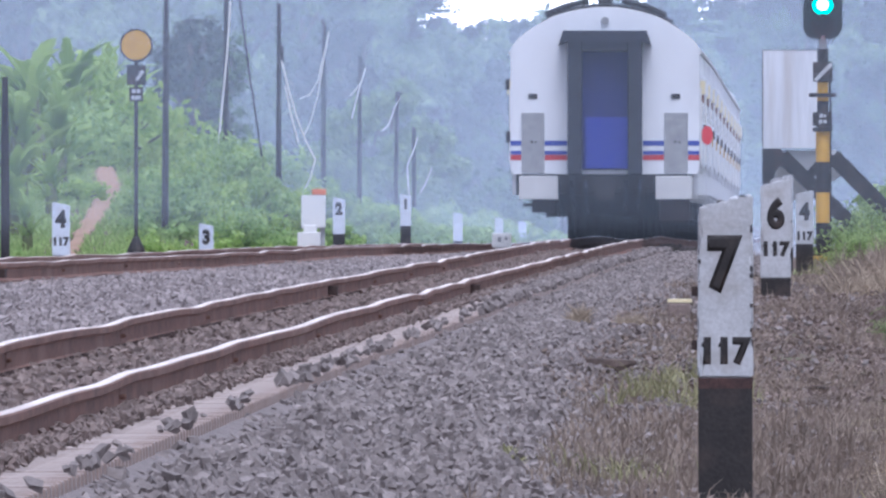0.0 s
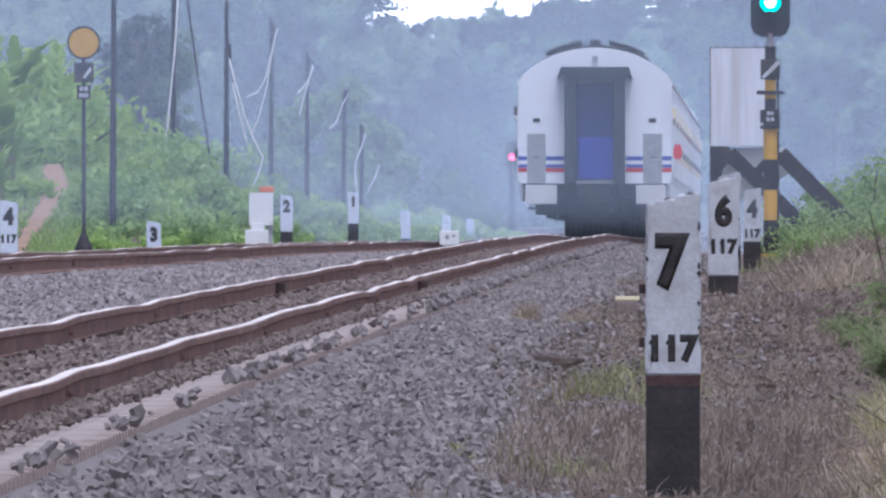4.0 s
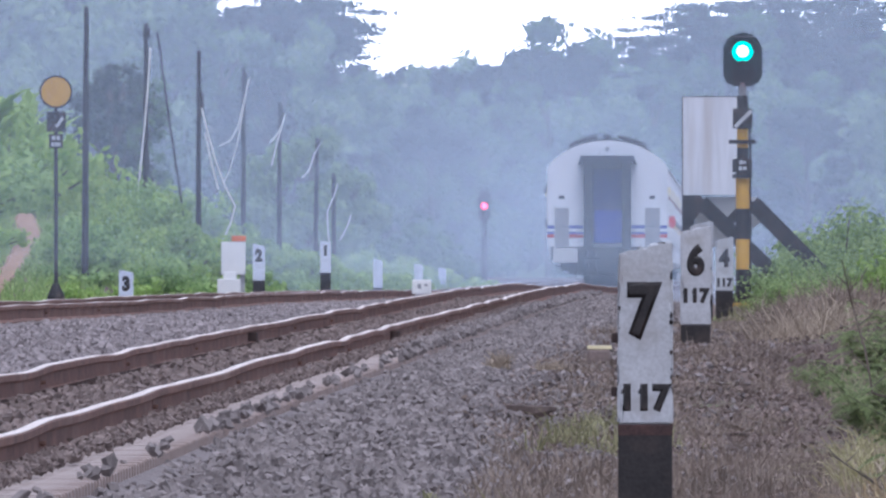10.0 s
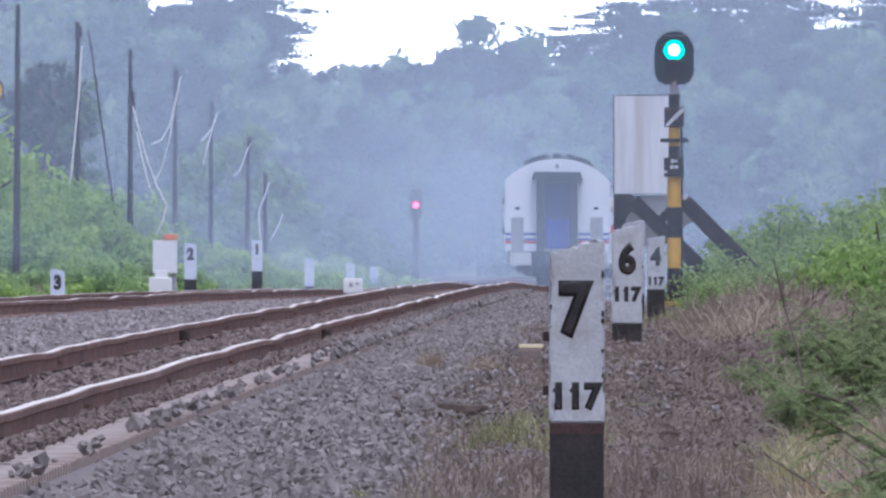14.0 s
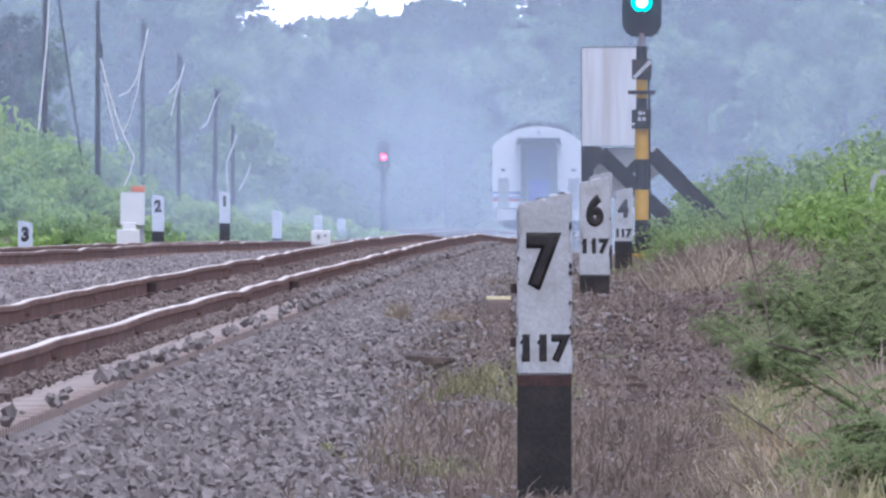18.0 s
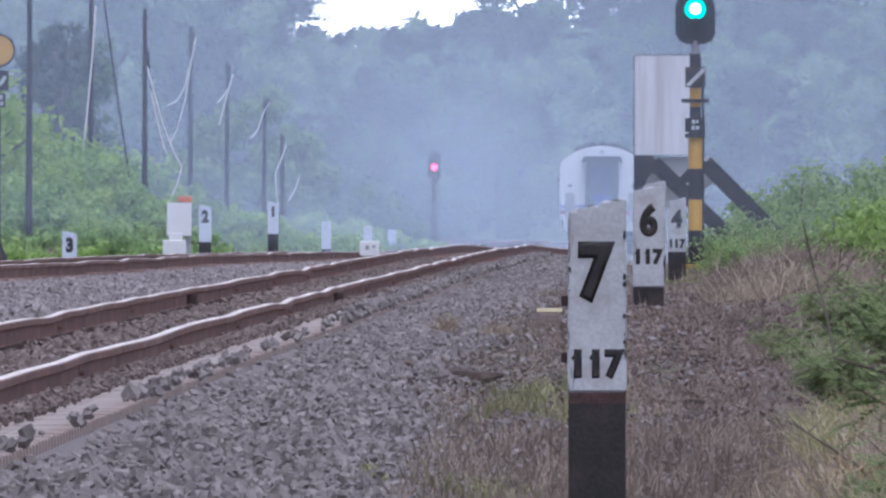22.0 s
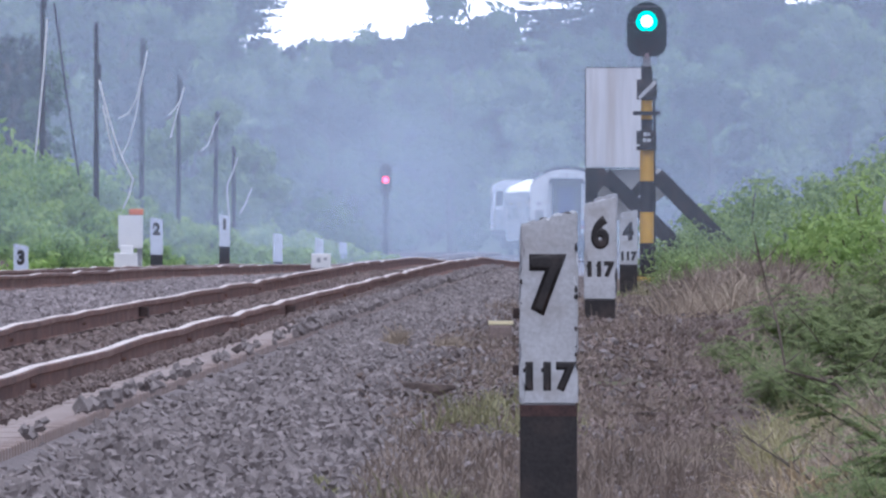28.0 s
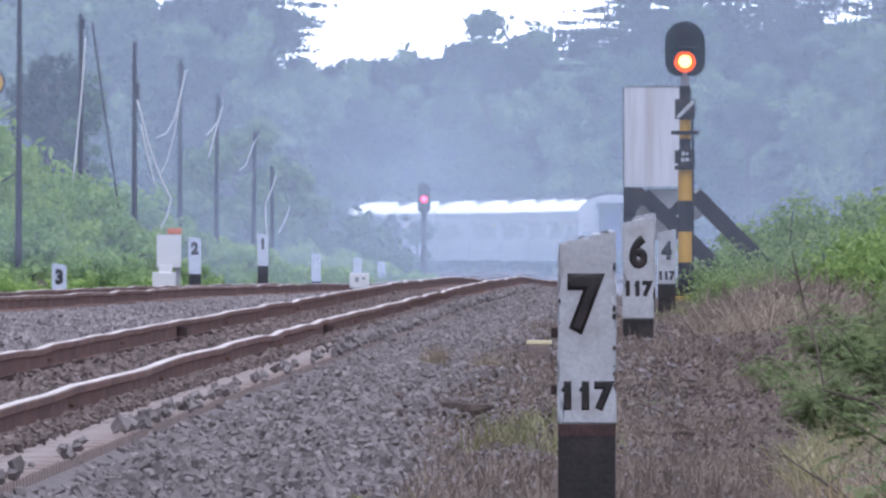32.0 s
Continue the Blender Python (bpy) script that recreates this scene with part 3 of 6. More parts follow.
def disc(bm, x, y, z, r, depth, sides=20):
    tube(bm, [(x, y, z), (x, y + depth, z)], r, sides)


def colour_signal(at, label, bands, group="signals"):
    s = thing("colour_light_signal", label, "railway signal", at, group)
    boxes("footing", M_YELLOW, s, [(-0.22, 0.22, -0.22, 0.22, -0.25, 0.03)], "yellow concrete footing", 0.01)
    bm = bmesh.new()
    prism(bm, [(-0.16, 0.03), (0.16, 0.03), (0.10, 0.20), (-0.10, 0.20)], "y", -0.14, 0.14)
    part("base", bm, M_BLACK, s)
    z = 0.2
    for k, (length, mat) in enumerate(bands):
        bm = bmesh.new()
        tube(bm, [(0, 0, z), (0, 0, z + length)], 0.105 if k < 5 else 0.085, 16)
        part("mast", bm, mat, s, "painted mast band", smooth=False)
        z += length
    return s, z


sig, mast_top = colour_signal(pose(-0.10, 500, CAM_Z - 1.02), "colour light signal with black and yellow banded mast beside the track", [(0.34, M_BLACK), (0.46, M_YELLOW), (0.466, M_BLACK), (0.464, M_YELLOW), (0.30, M_BLACK), (0.165, M_BLACK), (0.285, M_YELLOW), (0.32, M_BLACK), (0.19, M_BLACK)])
bm = bmesh.new()
tube(bm, [(0, 0.02, mast_top - 0.02), (0, 0.02, 3.45)], 0.06, 12)
part("neck", bm, M_GREY, sig, "grey pipe neck")
bm = bmesh.new()
tube(bm, [(0.118, 0.02, 0.2), (0.118, 0.02, 2.4), (0.10, 0.02, 2.95)], 0.018, 8)
part("cable_pipe", bm, M_BLACK, sig, "black cable pipe up the mast")
bm = bmesh.new()
prism(bm, [(x, z + 3.335) for x, z in capsule(0.60, 0.82)], "y", -0.03, 0.03)
head = part("signal_head", bm, M_HEAD, sig, "dark rounded background board")
for zz, mt, ring_mt, nm in ((3.335 + 0.53, M_GREEN_LIGHT, M_GREEN_RING, "green_lens"), (3.335 + 0.22, M_AMBER_LIGHT, M_AMBER_RING, "amber_lens")):
    # glowing disc made wider than the lens to imitate the lamp's halo
    bm = bmesh.new()
    disc(bm, 0, -0.075, zz, 0.162, 0.03, 28)
    lens = part(nm, bm, ring_mt, head, "round signal lens widened by a glowing halo")
    bm = bmesh.new()
    disc(bm, 0, -0.082, zz, 0.092, 0.02, 28)
    part("lamp", bm, mt, head, "bright lamp behind the lens")
    bm = bmesh.new()
    ring = [(0.165 * math.cos(a), 0.165 * math.sin(a) + zz) for a in np.linspace(0.1, math.pi - 0.1, 15)]
    inner = [(x * 0.93, (z - zz) * 0.93 + zz) for x, z in ring[::-1]]
    prism(bm, ring + inner, "y", -0.22, -0.03)
    part("hood", bm, M_BLACK, head)
# added flaps, no part of the signal: both lamps glow, one is hidden
added_flaps = []
for k in range(2):
    bm = bmesh.new()
    disc(bm, 0, -0.10, -0.13, 0.172, 0.008, 28)
    added_flaps.append(part("shutter", bm, M_BLACK, head, "added black flap that hides an unlit lens"))
boxes("arrow_plate", M_BLACK, sig, [(-0.15, 0.15, -0.14, -0.115, 2.69, 2.99)], "black plate with a white diagonal bar", 0.004)
bm = bmesh.new()
prism(bm, [(-0.14, 2.72), (-0.09, 2.70), (0.14, 2.92), (0.14, 2.97), (0.10, 2.97)], "y", -0.148, -0.141)
part("diagonal_bar", bm, M_WHITE, sig)
boxes("crossarm", M_BLACK, sig, [(-0.21, 0.21, -0.13, -0.08, 2.455, 2.515)], "", 0.004)
boxes("number_plate", M_BLACK, sig, [(-0.07, 0.145, -0.15, -0.115, 1.93, 2.23), (-0.155, -0.075, -0.15, -0.115, 2.02, 2.22), (-0.155, -0.075, -0.15, -0.115, 1.93, 1.99)], "black plate with pale writing bars", 0.004)
for spot in ((-0.05, 0.0, -0.158, -0.151, 2.14, 2.20), (0.012, 0.05, -0.158, -0.151, 2.15, 2.19), (-0.06, -0.01, -0.158, -0.151, 2.05, 2.11), (0.005, 0.06, -0.158, -0.151, 2.055, 2.105)):
    boxes("writing_bar", M_WHITE, sig, [spot])

red_sig, _ = colour_signal(pose(-9.75, 1210, CAM_Z - 2.1), "distant colour light signal showing a red light", [(0.5, M_BLACK), (0.5, M_BLACK), (0.5, M_BLACK), (0.5, M_BLACK), (0.9, M_BLACK)])
bm = bmesh.new()
prism(bm, [(x, z + 2.75) for x, z in capsule(0.46, 1.10)], "y", -0.03, 0.03)
red_head = part("signal_head", bm, M_BLACK, red_sig, "dark rounded background board")
bm = bmesh.new()
disc(bm, 0, -0.08, 3.25, 0.14, 0.04, 24)
part("red_lens", bm, M_RED_RING, red_head, "round red signal lens")
bm = bmesh.new()
disc(bm, 0, -0.09, 3.25, 0.08, 0.02)
part("lamp", bm, M_RED_LIGHT, red_head, "bright red lamp")

# ---------------------------------------------------------------- white board on black braces
bd = thing("white_board", "large weathered white sheet metal board on black steel braces", "board", pose(0, 530, CAM_Z))
boxes("panel", M_BOARD, bd, [(-1.08, -0.02, -0.03, 0.03, 0.69, 2.28)], "streaked white sheet metal panel", 0.006)
bm = bmesh.new()
prism(bm, [(-0.88, 0.66), (0.10, 0.66), (0.30, 0.48), (0.27, 0.30), (-0.10, 0.05), (-0.45, -0.15), (-0.88, -0.15)], "y", 0.10, 0.13)
part("panel", bm, M_GREY_SHEET, bd, "pale grey sheet metal lower panel")


boxes("panel_edge", M_RUST_DARK, bd, [(-1.088, -1.072, -0.034, 0.032, 0.69, 2.288), (-1.072, -0.02, -0.034, 0.032, 2.278, 2.288)], "dark rusty panel edge")


def brace(x0, z0, x1, z1, w, y=0.0, d=0.1):
    bm = bmesh.new()
    a, b = Vector((x0, 0, z0)), Vector((x1, 0, z1))
    n = Vector((-(b - a).z, 0, (b - a).x)).normalized() * w / 2
    prism(bm, [((a + n).x, (a + n).z), ((b + n).x, (b + n).z), ((b - n).x, (b - n).z), ((a - n).x, (a - n).z)], "y", y - d, y)
    return part("brace", bm, M_BLACK, bd, "black steel brace")


bm = bmesh.new()
prism(bm, [(-1.085, 0.685), (-0.80, 0.685), (-0.52, 0.42), (-0.66, 0.34), (-0.80, 0.40), (-0.875, 0.30), (-1.085, 0.30)], "y", -0.20, -0.152)
part("gusset", bm, M_BLACK, bd, "black steel gusset plate")
brace(-0.985, 0.685, -0.985, -1.3, 0.20, -0.04)
brace(-0.77, 0.575, 0.50, -0.68, 0.24, -0.05)
brace(0.05, 0.57, 1.36, -0.76, 0.26, -0.04)
brace(0.02, 0.62, -0.34, 0.24, 0.15, -0.06)

# ---------------------------------------------------------------- yellow disc sign, boxes, poles
ds = thing("disc_sign", "yellow disc sign with black rim on a thin black pole", "railway sign", pose(-11.83, 560, CAM_Z - 1.05))
bm = bmesh.new()
tube(bm, [(0, 0, 0), (0, 0, 3.3)], 0.035, 10)
part("pole", bm, M_BLACK, ds)
bm = bmesh.new()
tube(bm, [(0, 0, -0.1), (0, 0, 0.05), (0, 0, 0.28)], [0.17, 0.15, 0.05], 12)
part("foot", bm, M_BLACK, ds)
bm = bmesh.new()
disc(bm, 0, -0.05, 3.54, 0.285, 0.03, 32)
part("rim", bm, M_BLACK, ds)
bm = bmesh.new()
disc(bm, 0, -0.065, 3.54, 0.25, 0.03, 32)
part("disc", bm, M_YELLOW, ds, "plain yellow disc")
boxes("plate", M_BLACK, ds, [(-0.16, 0.17, -0.06, -0.04, 2.86, 3.20)], "", 0.004)
bm = bmesh.new()
prism(bm, [(-0.02, 2.95), (0.03, 2.93), (0.14, 3.08), (0.10, 3.12)], "y", -0.068, -0.062)
part("diagonal_bar", bm, M_WHITE, ds)
boxes("plate", M_BLACK, ds, [(-0.12, 0.12, -0.06, -0.04, 2.58, 2.82)], "", 0.004)
for spot in ((-0.07, -0.01, -0.068, -0.062, 2.72, 2.79), (0.01, 0.07, -0.068, -0.062, 2.72, 2.79), (-0.08, -0.03, -0.068, -0.062, 2.61, 2.68), (-0.02, 0.03, -0.068, -0.062, 2.61, 2.68), (0.04, 0.08, -0.068, -0.062, 2.61, 2.68)):
    boxes("writing_bar", M_WHITE, ds, [spot])

POLES = [(-12.62, 502, 1.75), (-12.6, 624, 4.4), (-12.67, 690, 4.5), (-12.43, 742, 4.23), (-12.43, 808, 4.16), (-12.4, 868, 3.57), (-12.41, 944, 2.85), (-12.65, 1000, 1.96)]
WIRES = {690: [[(-12.58, 3.99), (-12.65, 2.92), (-12.75, 1.85), (-12.84, 0.9), (-12.91, 0.06)]],
         742: [[(-12.37, 2.93), (-12.23, 2.37), (-12.03, 1.67), (-11.84, 1.16), (-11.61, 0.71), (-11.71, 0.32), (-11.92, -0.12)], [(-12.29, 2.37), (-12.16, 1.73), (-11.99, 1.09)]],
         808: [[(-12.3, 3.91), (-12.45, 3.14), (-12.57, 2.37), (-12.76, 1.68), (-12.92, 1.36)], [(-12.39, 3.49), (-12.57, 2.72), (-12.76, 2.37), (-13.01, 2.26)]],
         868: [[(-12.25, 3.25), (-12.39, 2.77), (-12.51, 2.33), (-12.61, 1.91)], [(-12.34, 2.92), (-12.48, 2.7), (-12.65, 2.51)]],
         944: [[(-12.31, 2.69), (-12.46, 2.45), (-12.57, 2.12), (-12.66, 1.88), (-12.84, 1.72)]],
         1000: [[(-12.51, 1.64), (-12.65, 1.21), (-12.84, 0.78), (-12.8, 0.09), (-12.75, -0.25)], [(-12.1, 0.7), (-12.25, 0.28), (-12.45, -0.08)]]}
for x, y, top in POLES:
    pl = thing("telegraph_pole", "dark telegraph pole with torn hanging wires in bushes", "pole", pose(x, y, CAM_Z), "telegraph poles")
    lean = random.Random(int(y)).uniform(-0.05, 0.05)
    bm = bmesh.new()
    tube(bm, [(lean, 0, -2.2), (lean * 0.6, 0, 0.6), (0, 0, top)], [0.075, 0.065, 0.045], 10)
    part("shaft", bm, M_WOOD, pl)
    if y > 650:
        boxes("insulator_bracket", M_WOOD, pl, [(-0.02, 0.11, -0.06, 0.02, top - 1.35, top - 0.95)] if y == 742 else [(-0.02, 0.09, -0.06, 0.02, top - 0.32, top - 0.1)], "", 0.01)
    for line in WIRES.get(y, []):
        bm = bmesh.new()
        tube(bm, [(a - x, -0.05 - 0.02 * k, b) for k, (a, b) in enumerate(line)], 0.022, 5)
        part("torn_wire", bm, M_WIRE, pl, "pale hanging wire")
st = thing("stay_wire", "dark slanting stay of a telegraph pole", "pole stay", pose(-12.75, 702, CAM_Z))
bm = bmesh.new()
tube(bm, [(0.1, 0, 4.4), (0.36, 0, 2.5), (0.62, 0, 0.75), (0.95, 0, -1.6)], 0.022, 6)
part("stay", bm, M_WOOD, st)

cb = thing("equipment_box", "white two-tier concrete equipment box beside the line", "box", pose(-9.50, 600, CAM_Z - 1.5))
boxes("lower_block", M_BOX, cb, [(-0.22, 0.20, -0.2, 0.2, -0.1, 0.75)], "", 0.02)
boxes("upper_block", M_BOX, cb, [(-0.11, 0.13, -0.14, 0.14, 0.75, 0.88)], "", 0.02)
ob_ = thing("trackside_cabinet", "white trackside cabinet with an orange cap", "cabinet", pose(-10.05, 640, CAM_Z - 1.3))
boxes("body", M_BOX, ob_, [(-0.24, 0.23, -0.2, 0.2, 0.58, 1.22)], "", 0.015)
boxes("leg", M_WHITE, ob_, [(0.12, 0.22, -0.05, 0.05, -0.3, 0.58)], "", 0.01)
boxes("cap", M_ORANGE, ob_, [(-0.03, 0.24, -0.21, 0.21, 1.225, 1.34)], "orange cap", 0.02)
jb = thing("junction_box", "small white junction box between the tracks", "box", pose(-5.62, 563, CAM_Z - 1.09))
boxes("body", M_BOX, jb, [(-0.165, 0.165, -0.12, 0.12, 0.12, 0.37)], "", 0.02)
boxes("foot", M_BOX, jb, [(-0.11, 0.11, -0.08, 0.08, -0.15, 0.12)], "", 0.01)
boxes("latch", M_GREY, jb, [(-0.07, -0.01, -0.13, -0.12, 0.22, 0.30)], "grey latch")
boxes("latch", M_GREY, jb, [(0.05, 0.10, -0.13, -0.12, 0.26, 0.30)], "grey latch")
mk = thing("marker_bar", "small pale yellow bar on a stone block at the ballast edge", "marker", pose(-1.1, 240, CAM_Z - 0.83))
boxes("block", M_STONE_RUST, mk, [(-0.085, 0.085, -0.05, 0.05, -0.20, 0.012)], "rust-stained stone block", 0.02)
boxes("top_strip", M_YELLOW_PALE, mk, [(-0.085, 0.095, -0.045, 0.045, 0.012, 0.040)], "pale yellow top", 0.004)

# ---------------------------------------------------------------- vegetation


def leaf_cloud(rng, centres, radii, count, size, flat=0.6):
    """Quads round the given clump centres: vertices and faces."""
    c = np.asarray(centres)[rng.integers(0, len(centres), count)]
    r = np.asarray(radii)[rng.integers(0, len(radii), count)][:, None]
    d = rng.normal(size=(count, 3))
    d /= np.linalg.norm(d, axis=1)[:, None]
    p = c + d * r * (rng.random((count, 1)) ** 0.4) * np.array([1, 1, flat])
    facing = d + rng.normal(size=(count, 3)) * 0.45
    facing /= np.linalg.norm(facing, axis=1)[:, None]
    a = np.cross(facing, rng.normal(size=(count, 3)))
    a /= np.linalg.norm(a, axis=1)[:, None]
    b = np.cross(facing, a)
    s = size * rng.uniform(0.6, 1.4, (count, 1))
    q = np.stack([p - a * s * 0.9, p + b * s * 0.42, p + a * s * 0.9, p - b * s * 0.42], 1)
    return q.reshape(-1, 3), np.arange(count * 4).reshape(-1, 4)


def tree_source(name, label, seed, height, spread, leaves, size, material, clear=0.35, flat=0.6, limbs=11, rise=0.35, stout=0.022):
    rng = np.random.default_rng(seed)
    t = thing(name, label, "tree")
    bm = bmesh.new()
    tube(bm, [(0, 0, -0.5), (0.1, 0, height * 0.4), (-0.1, 0.1, height * 0.85)], [height * stout, height * stout * 0.7, height * 0.006], 7)
    centres, radii = [], []
    for k in range(limbs):
        a, h = rng.uniform(0, 6.28), rng.uniform(clear, 0.9) * height
        reach = spread * rng.uniform(0.35, 1.0) * (1.15 - h / height * 0.6)
        tip = (math.cos(a) * reach, math.sin(a) * reach, h + reach * rise)
        tube(bm, [(0, 0, h * 0.85), (tip[0] * 0.5, tip[1] * 0.5, h + 0.05 * height), tip], [height * 0.009, height * 0.006, height * 0.002], 5)
        for j in range(3):
            centres.append((tip[0] * rng.uniform(0.5, 1.1), tip[1] * rng.uniform(0.5, 1.1), tip[2] + rng.uniform(-0.06, 0.08) * height))
            radii.append(spread * rng.uniform(0.15, 0.33))
    part("trunk", bm, M_BARK, t)
    v, f = leaf_cloud(rng, centres, radii, leaves, size, flat)
    part("crown", fast_mesh("crown", v, f, material), material, t)
    return t


forest = []
FL = "forest tree with an uneven green crown in blue haze"
for seed, h, sp in ((1, 13, 3.8), (2, 15, 4.4), (3, 12, 4.4), (4, 16, 4.6), (5, 11, 4.0), (6, 13.5, 4.2)):
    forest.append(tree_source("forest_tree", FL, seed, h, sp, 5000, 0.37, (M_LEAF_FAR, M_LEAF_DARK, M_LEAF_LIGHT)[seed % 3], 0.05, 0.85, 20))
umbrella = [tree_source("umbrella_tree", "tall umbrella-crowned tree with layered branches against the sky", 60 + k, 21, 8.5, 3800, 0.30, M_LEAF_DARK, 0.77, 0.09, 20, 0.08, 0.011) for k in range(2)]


def place_copy(source, m):
    """A copy of a plant whose size is that of m alone."""
    sx, sy, sz = source.scale
    return copy_thing(source, m @ Matrix.Diagonal((1 / sx, 1 / sy, 1 / sz, 1)))


def stand(sources, spots, seed):
    """Put a source tree at each spot (x, y, size): the first use moves it, the others are copies."""
    r, used = random.Random(seed), set()
    for x, y, size in spots:
        k = r.randrange(len(sources))
        m = pose(x, y, on_ground(x, y), 0, 0, r.uniform(0, 360)) @ Matrix.Scale(size, 4)
        if k in used:
            place_copy(sources[k], m)
        else:
            used.add(k)
            sources[k].matrix_basis = m


def skyline(bearing):
    """How high the far wood reaches, in thousandths of its distance; low where the evening sky shows."""
    return float(np.interp(bearing, [-30, -18.5, -16.8, -15.5, -14.4, -12.9, -12.4, -11.6, -9.5, -7.2, -6.3, -5.7, -4.9, -4.4, -1.6, -1.0, 0.5, 2, 15], [9.5, 8.2, 6.8, 6.4, 6.3, 5.6, 4.85, 4.65, 5.1, 4.9, 5.0, 5.6, 5.7, 5.0, 5.2, 6.4, 6.2, 6.0, 6.2]))


rf = random.Random(5)
ROWS = ((1760, 3.6, -48, 24, 0.42, 0.66), (1840, 3.6, -50, 28, 0.50, 0.74), (1940, 3.8, -52, 34, 0.58, 0.82), (2060, 4.0, -56, 38, 0.66, 0.90), (2200, 4.2, -60, 42, 0.76, 0.97), (2320, 3.4, -62, 46, 0.86, 1.0), (2420, 3.2, -64, 48, 0.90, 1.03), (2530, 2.8, -68, 50, 0.88, 0.97))
spots = []
for row_y, gap, lo, hi, least, most in ROWS:
    x = lo
    while x < hi:
        y = row_y + rf.uniform(-35, 35)
        clear = float(bend(min(y, 1900))) - TRACK_X
        if not -clear - 16 < x < -clear + 3 or y > 1880:
            top = CAM_Z + skyline(x / y * 1000) * rf.uniform(least, most) * y / 1000 - on_ground(x, y)
            spots.append((x, y, max(top, 5.5)))
        x += gap * rf.uniform(0.7, 1.3)
crowns = []
for t in forest:
    leaves = [p for p in t.children if p.name.startswith("crown")][0]
    crowns.append(sorted(v.co.z for v in leaves.data.vertices)[int(len(leaves.data.vertices) * 0.93)])
used = set()
for x, y, top in spots:
    k = rf.randrange(len(forest))
    size = top / crowns[k]
    m = pose(x, y, on_ground(x, y), 0, 0, rf.uniform(0, 360)) @ Matrix.Diagonal((max(size, 0.72), max(size, 0.72), size, 1))
    if k in used:
        place_copy(forest[k], m)
    else:
        used.add(k)
        forest[k].matrix_basis = m
for x, y, size in ((-13.2, 1598, 0.245), (-14.2, 1600, 0.26), (-15.3, 1608, 0.265), (-17.2, 1590, 0.42), (-18.0, 1615, 0.50), (-18.6, 1600, 0.52), (-19.8, 1610, 0.55)):
    place_copy(forest[int(-x) % 2 * 2 + 0], pose(x, y, on_ground(x, y), 0, 0, x * 77) @ Matrix.Scale(size, 4))
for x, y, k, size in ((-16.5, 1240, 1, 0.43), (-15.2, 1262, 4, 0.44), (-18.3, 1250, 4, 0.50)):
    place_copy(forest[k], pose(x, y, on_ground(x, y), 0, 0, x * 55) @ Matrix.Scale(size, 4))
stand(umbrella, [(-30.1, 2302, 0.78), (-31.8, 2310, 0.84), (-33.6, 2290, 0.80), (-30.4, 2330, 0.76), (-38, 2300, 0.72), (-44, 2250, 0.78), (-52, 2200, 0.81), (-16.6, 2330, 0.69), (-6.2, 2330, 0.70), (-2.4, 2300, 0.78), (1.5, 2280, 0.78), (7, 2300, 0.80), (15, 2260, 0.78), (24, 2300, 0.80)], 7)


def bush_source(name, label, seed, wide, tall, leaves, size, material):
    rng = np.random.default_rng(seed)
    t = thing(name, label, "bush")
    bm = bmesh.new()
    centres, radii = [], []
    for k in range(12):
        a, r = rng.uniform(0, 6.28), rng.uniform(0, 1) ** 0.6 * wide
        h = tall * rng.uniform(0.4, 1.0) * (1.1 - 0.5 * r / wide)
        tube(bm, [(0.1 * math.cos(a), 0.1 * math.sin(a), -0.2), (r * 0.6 * math.cos(a), r * 0.6 * math.sin(a), h * 0.6), (r * math.cos(a), r * math.sin(a), h)], [0.03, 0.02, 0.008], 5)
        for q in (0.35, 0.65, 1.0):
            centres.append((r * math.cos(a) * q, r * math.sin(a) * q, h * q))
            radii.append(tall * rng.uniform(0.18, 0.32))
    part("stem", bm, M_BARK, t)
    v, f = leaf_cloud(rng, centres, radii, leaves, size, 0.9)
    v[:, 2] = np.maximum(v[:, 2], -0.05)
    part("foliage", fast_mesh("foliage", v, f, material), material, t)
    return t


bushes = [bush_source("bush", "bright green leafy bush on the bank across the line", 20 + k, 1.3, 1.5, 2400, 0.10, (M_LEAF_BUSH, M_BRIGHT_LEAF)[k % 2]) for k in range(4)]
low_bushes = [bush_source("weeds", "low green weeds at the foot of the bank", 30 + k, 0.9, 0.6, 1300, 0.08, (M_LEAF_BUSH, M_BRIGHT_LEAF)[k % 2]) for k in range(3)]
bright_bushes = [bush_source("bush", "yellow-green leafy bush behind the feathery shrubs", 46 + k, 1.0, 1.25, 3600, 0.055, M_MEADOW) for k in range(2)]
right_bushes = [bush_source("bush", "pale green bush behind the verge", 40 + k, 1.2, 1.35, 4200, 0.055, M_LEAF_VERGE) for k in range(3)]


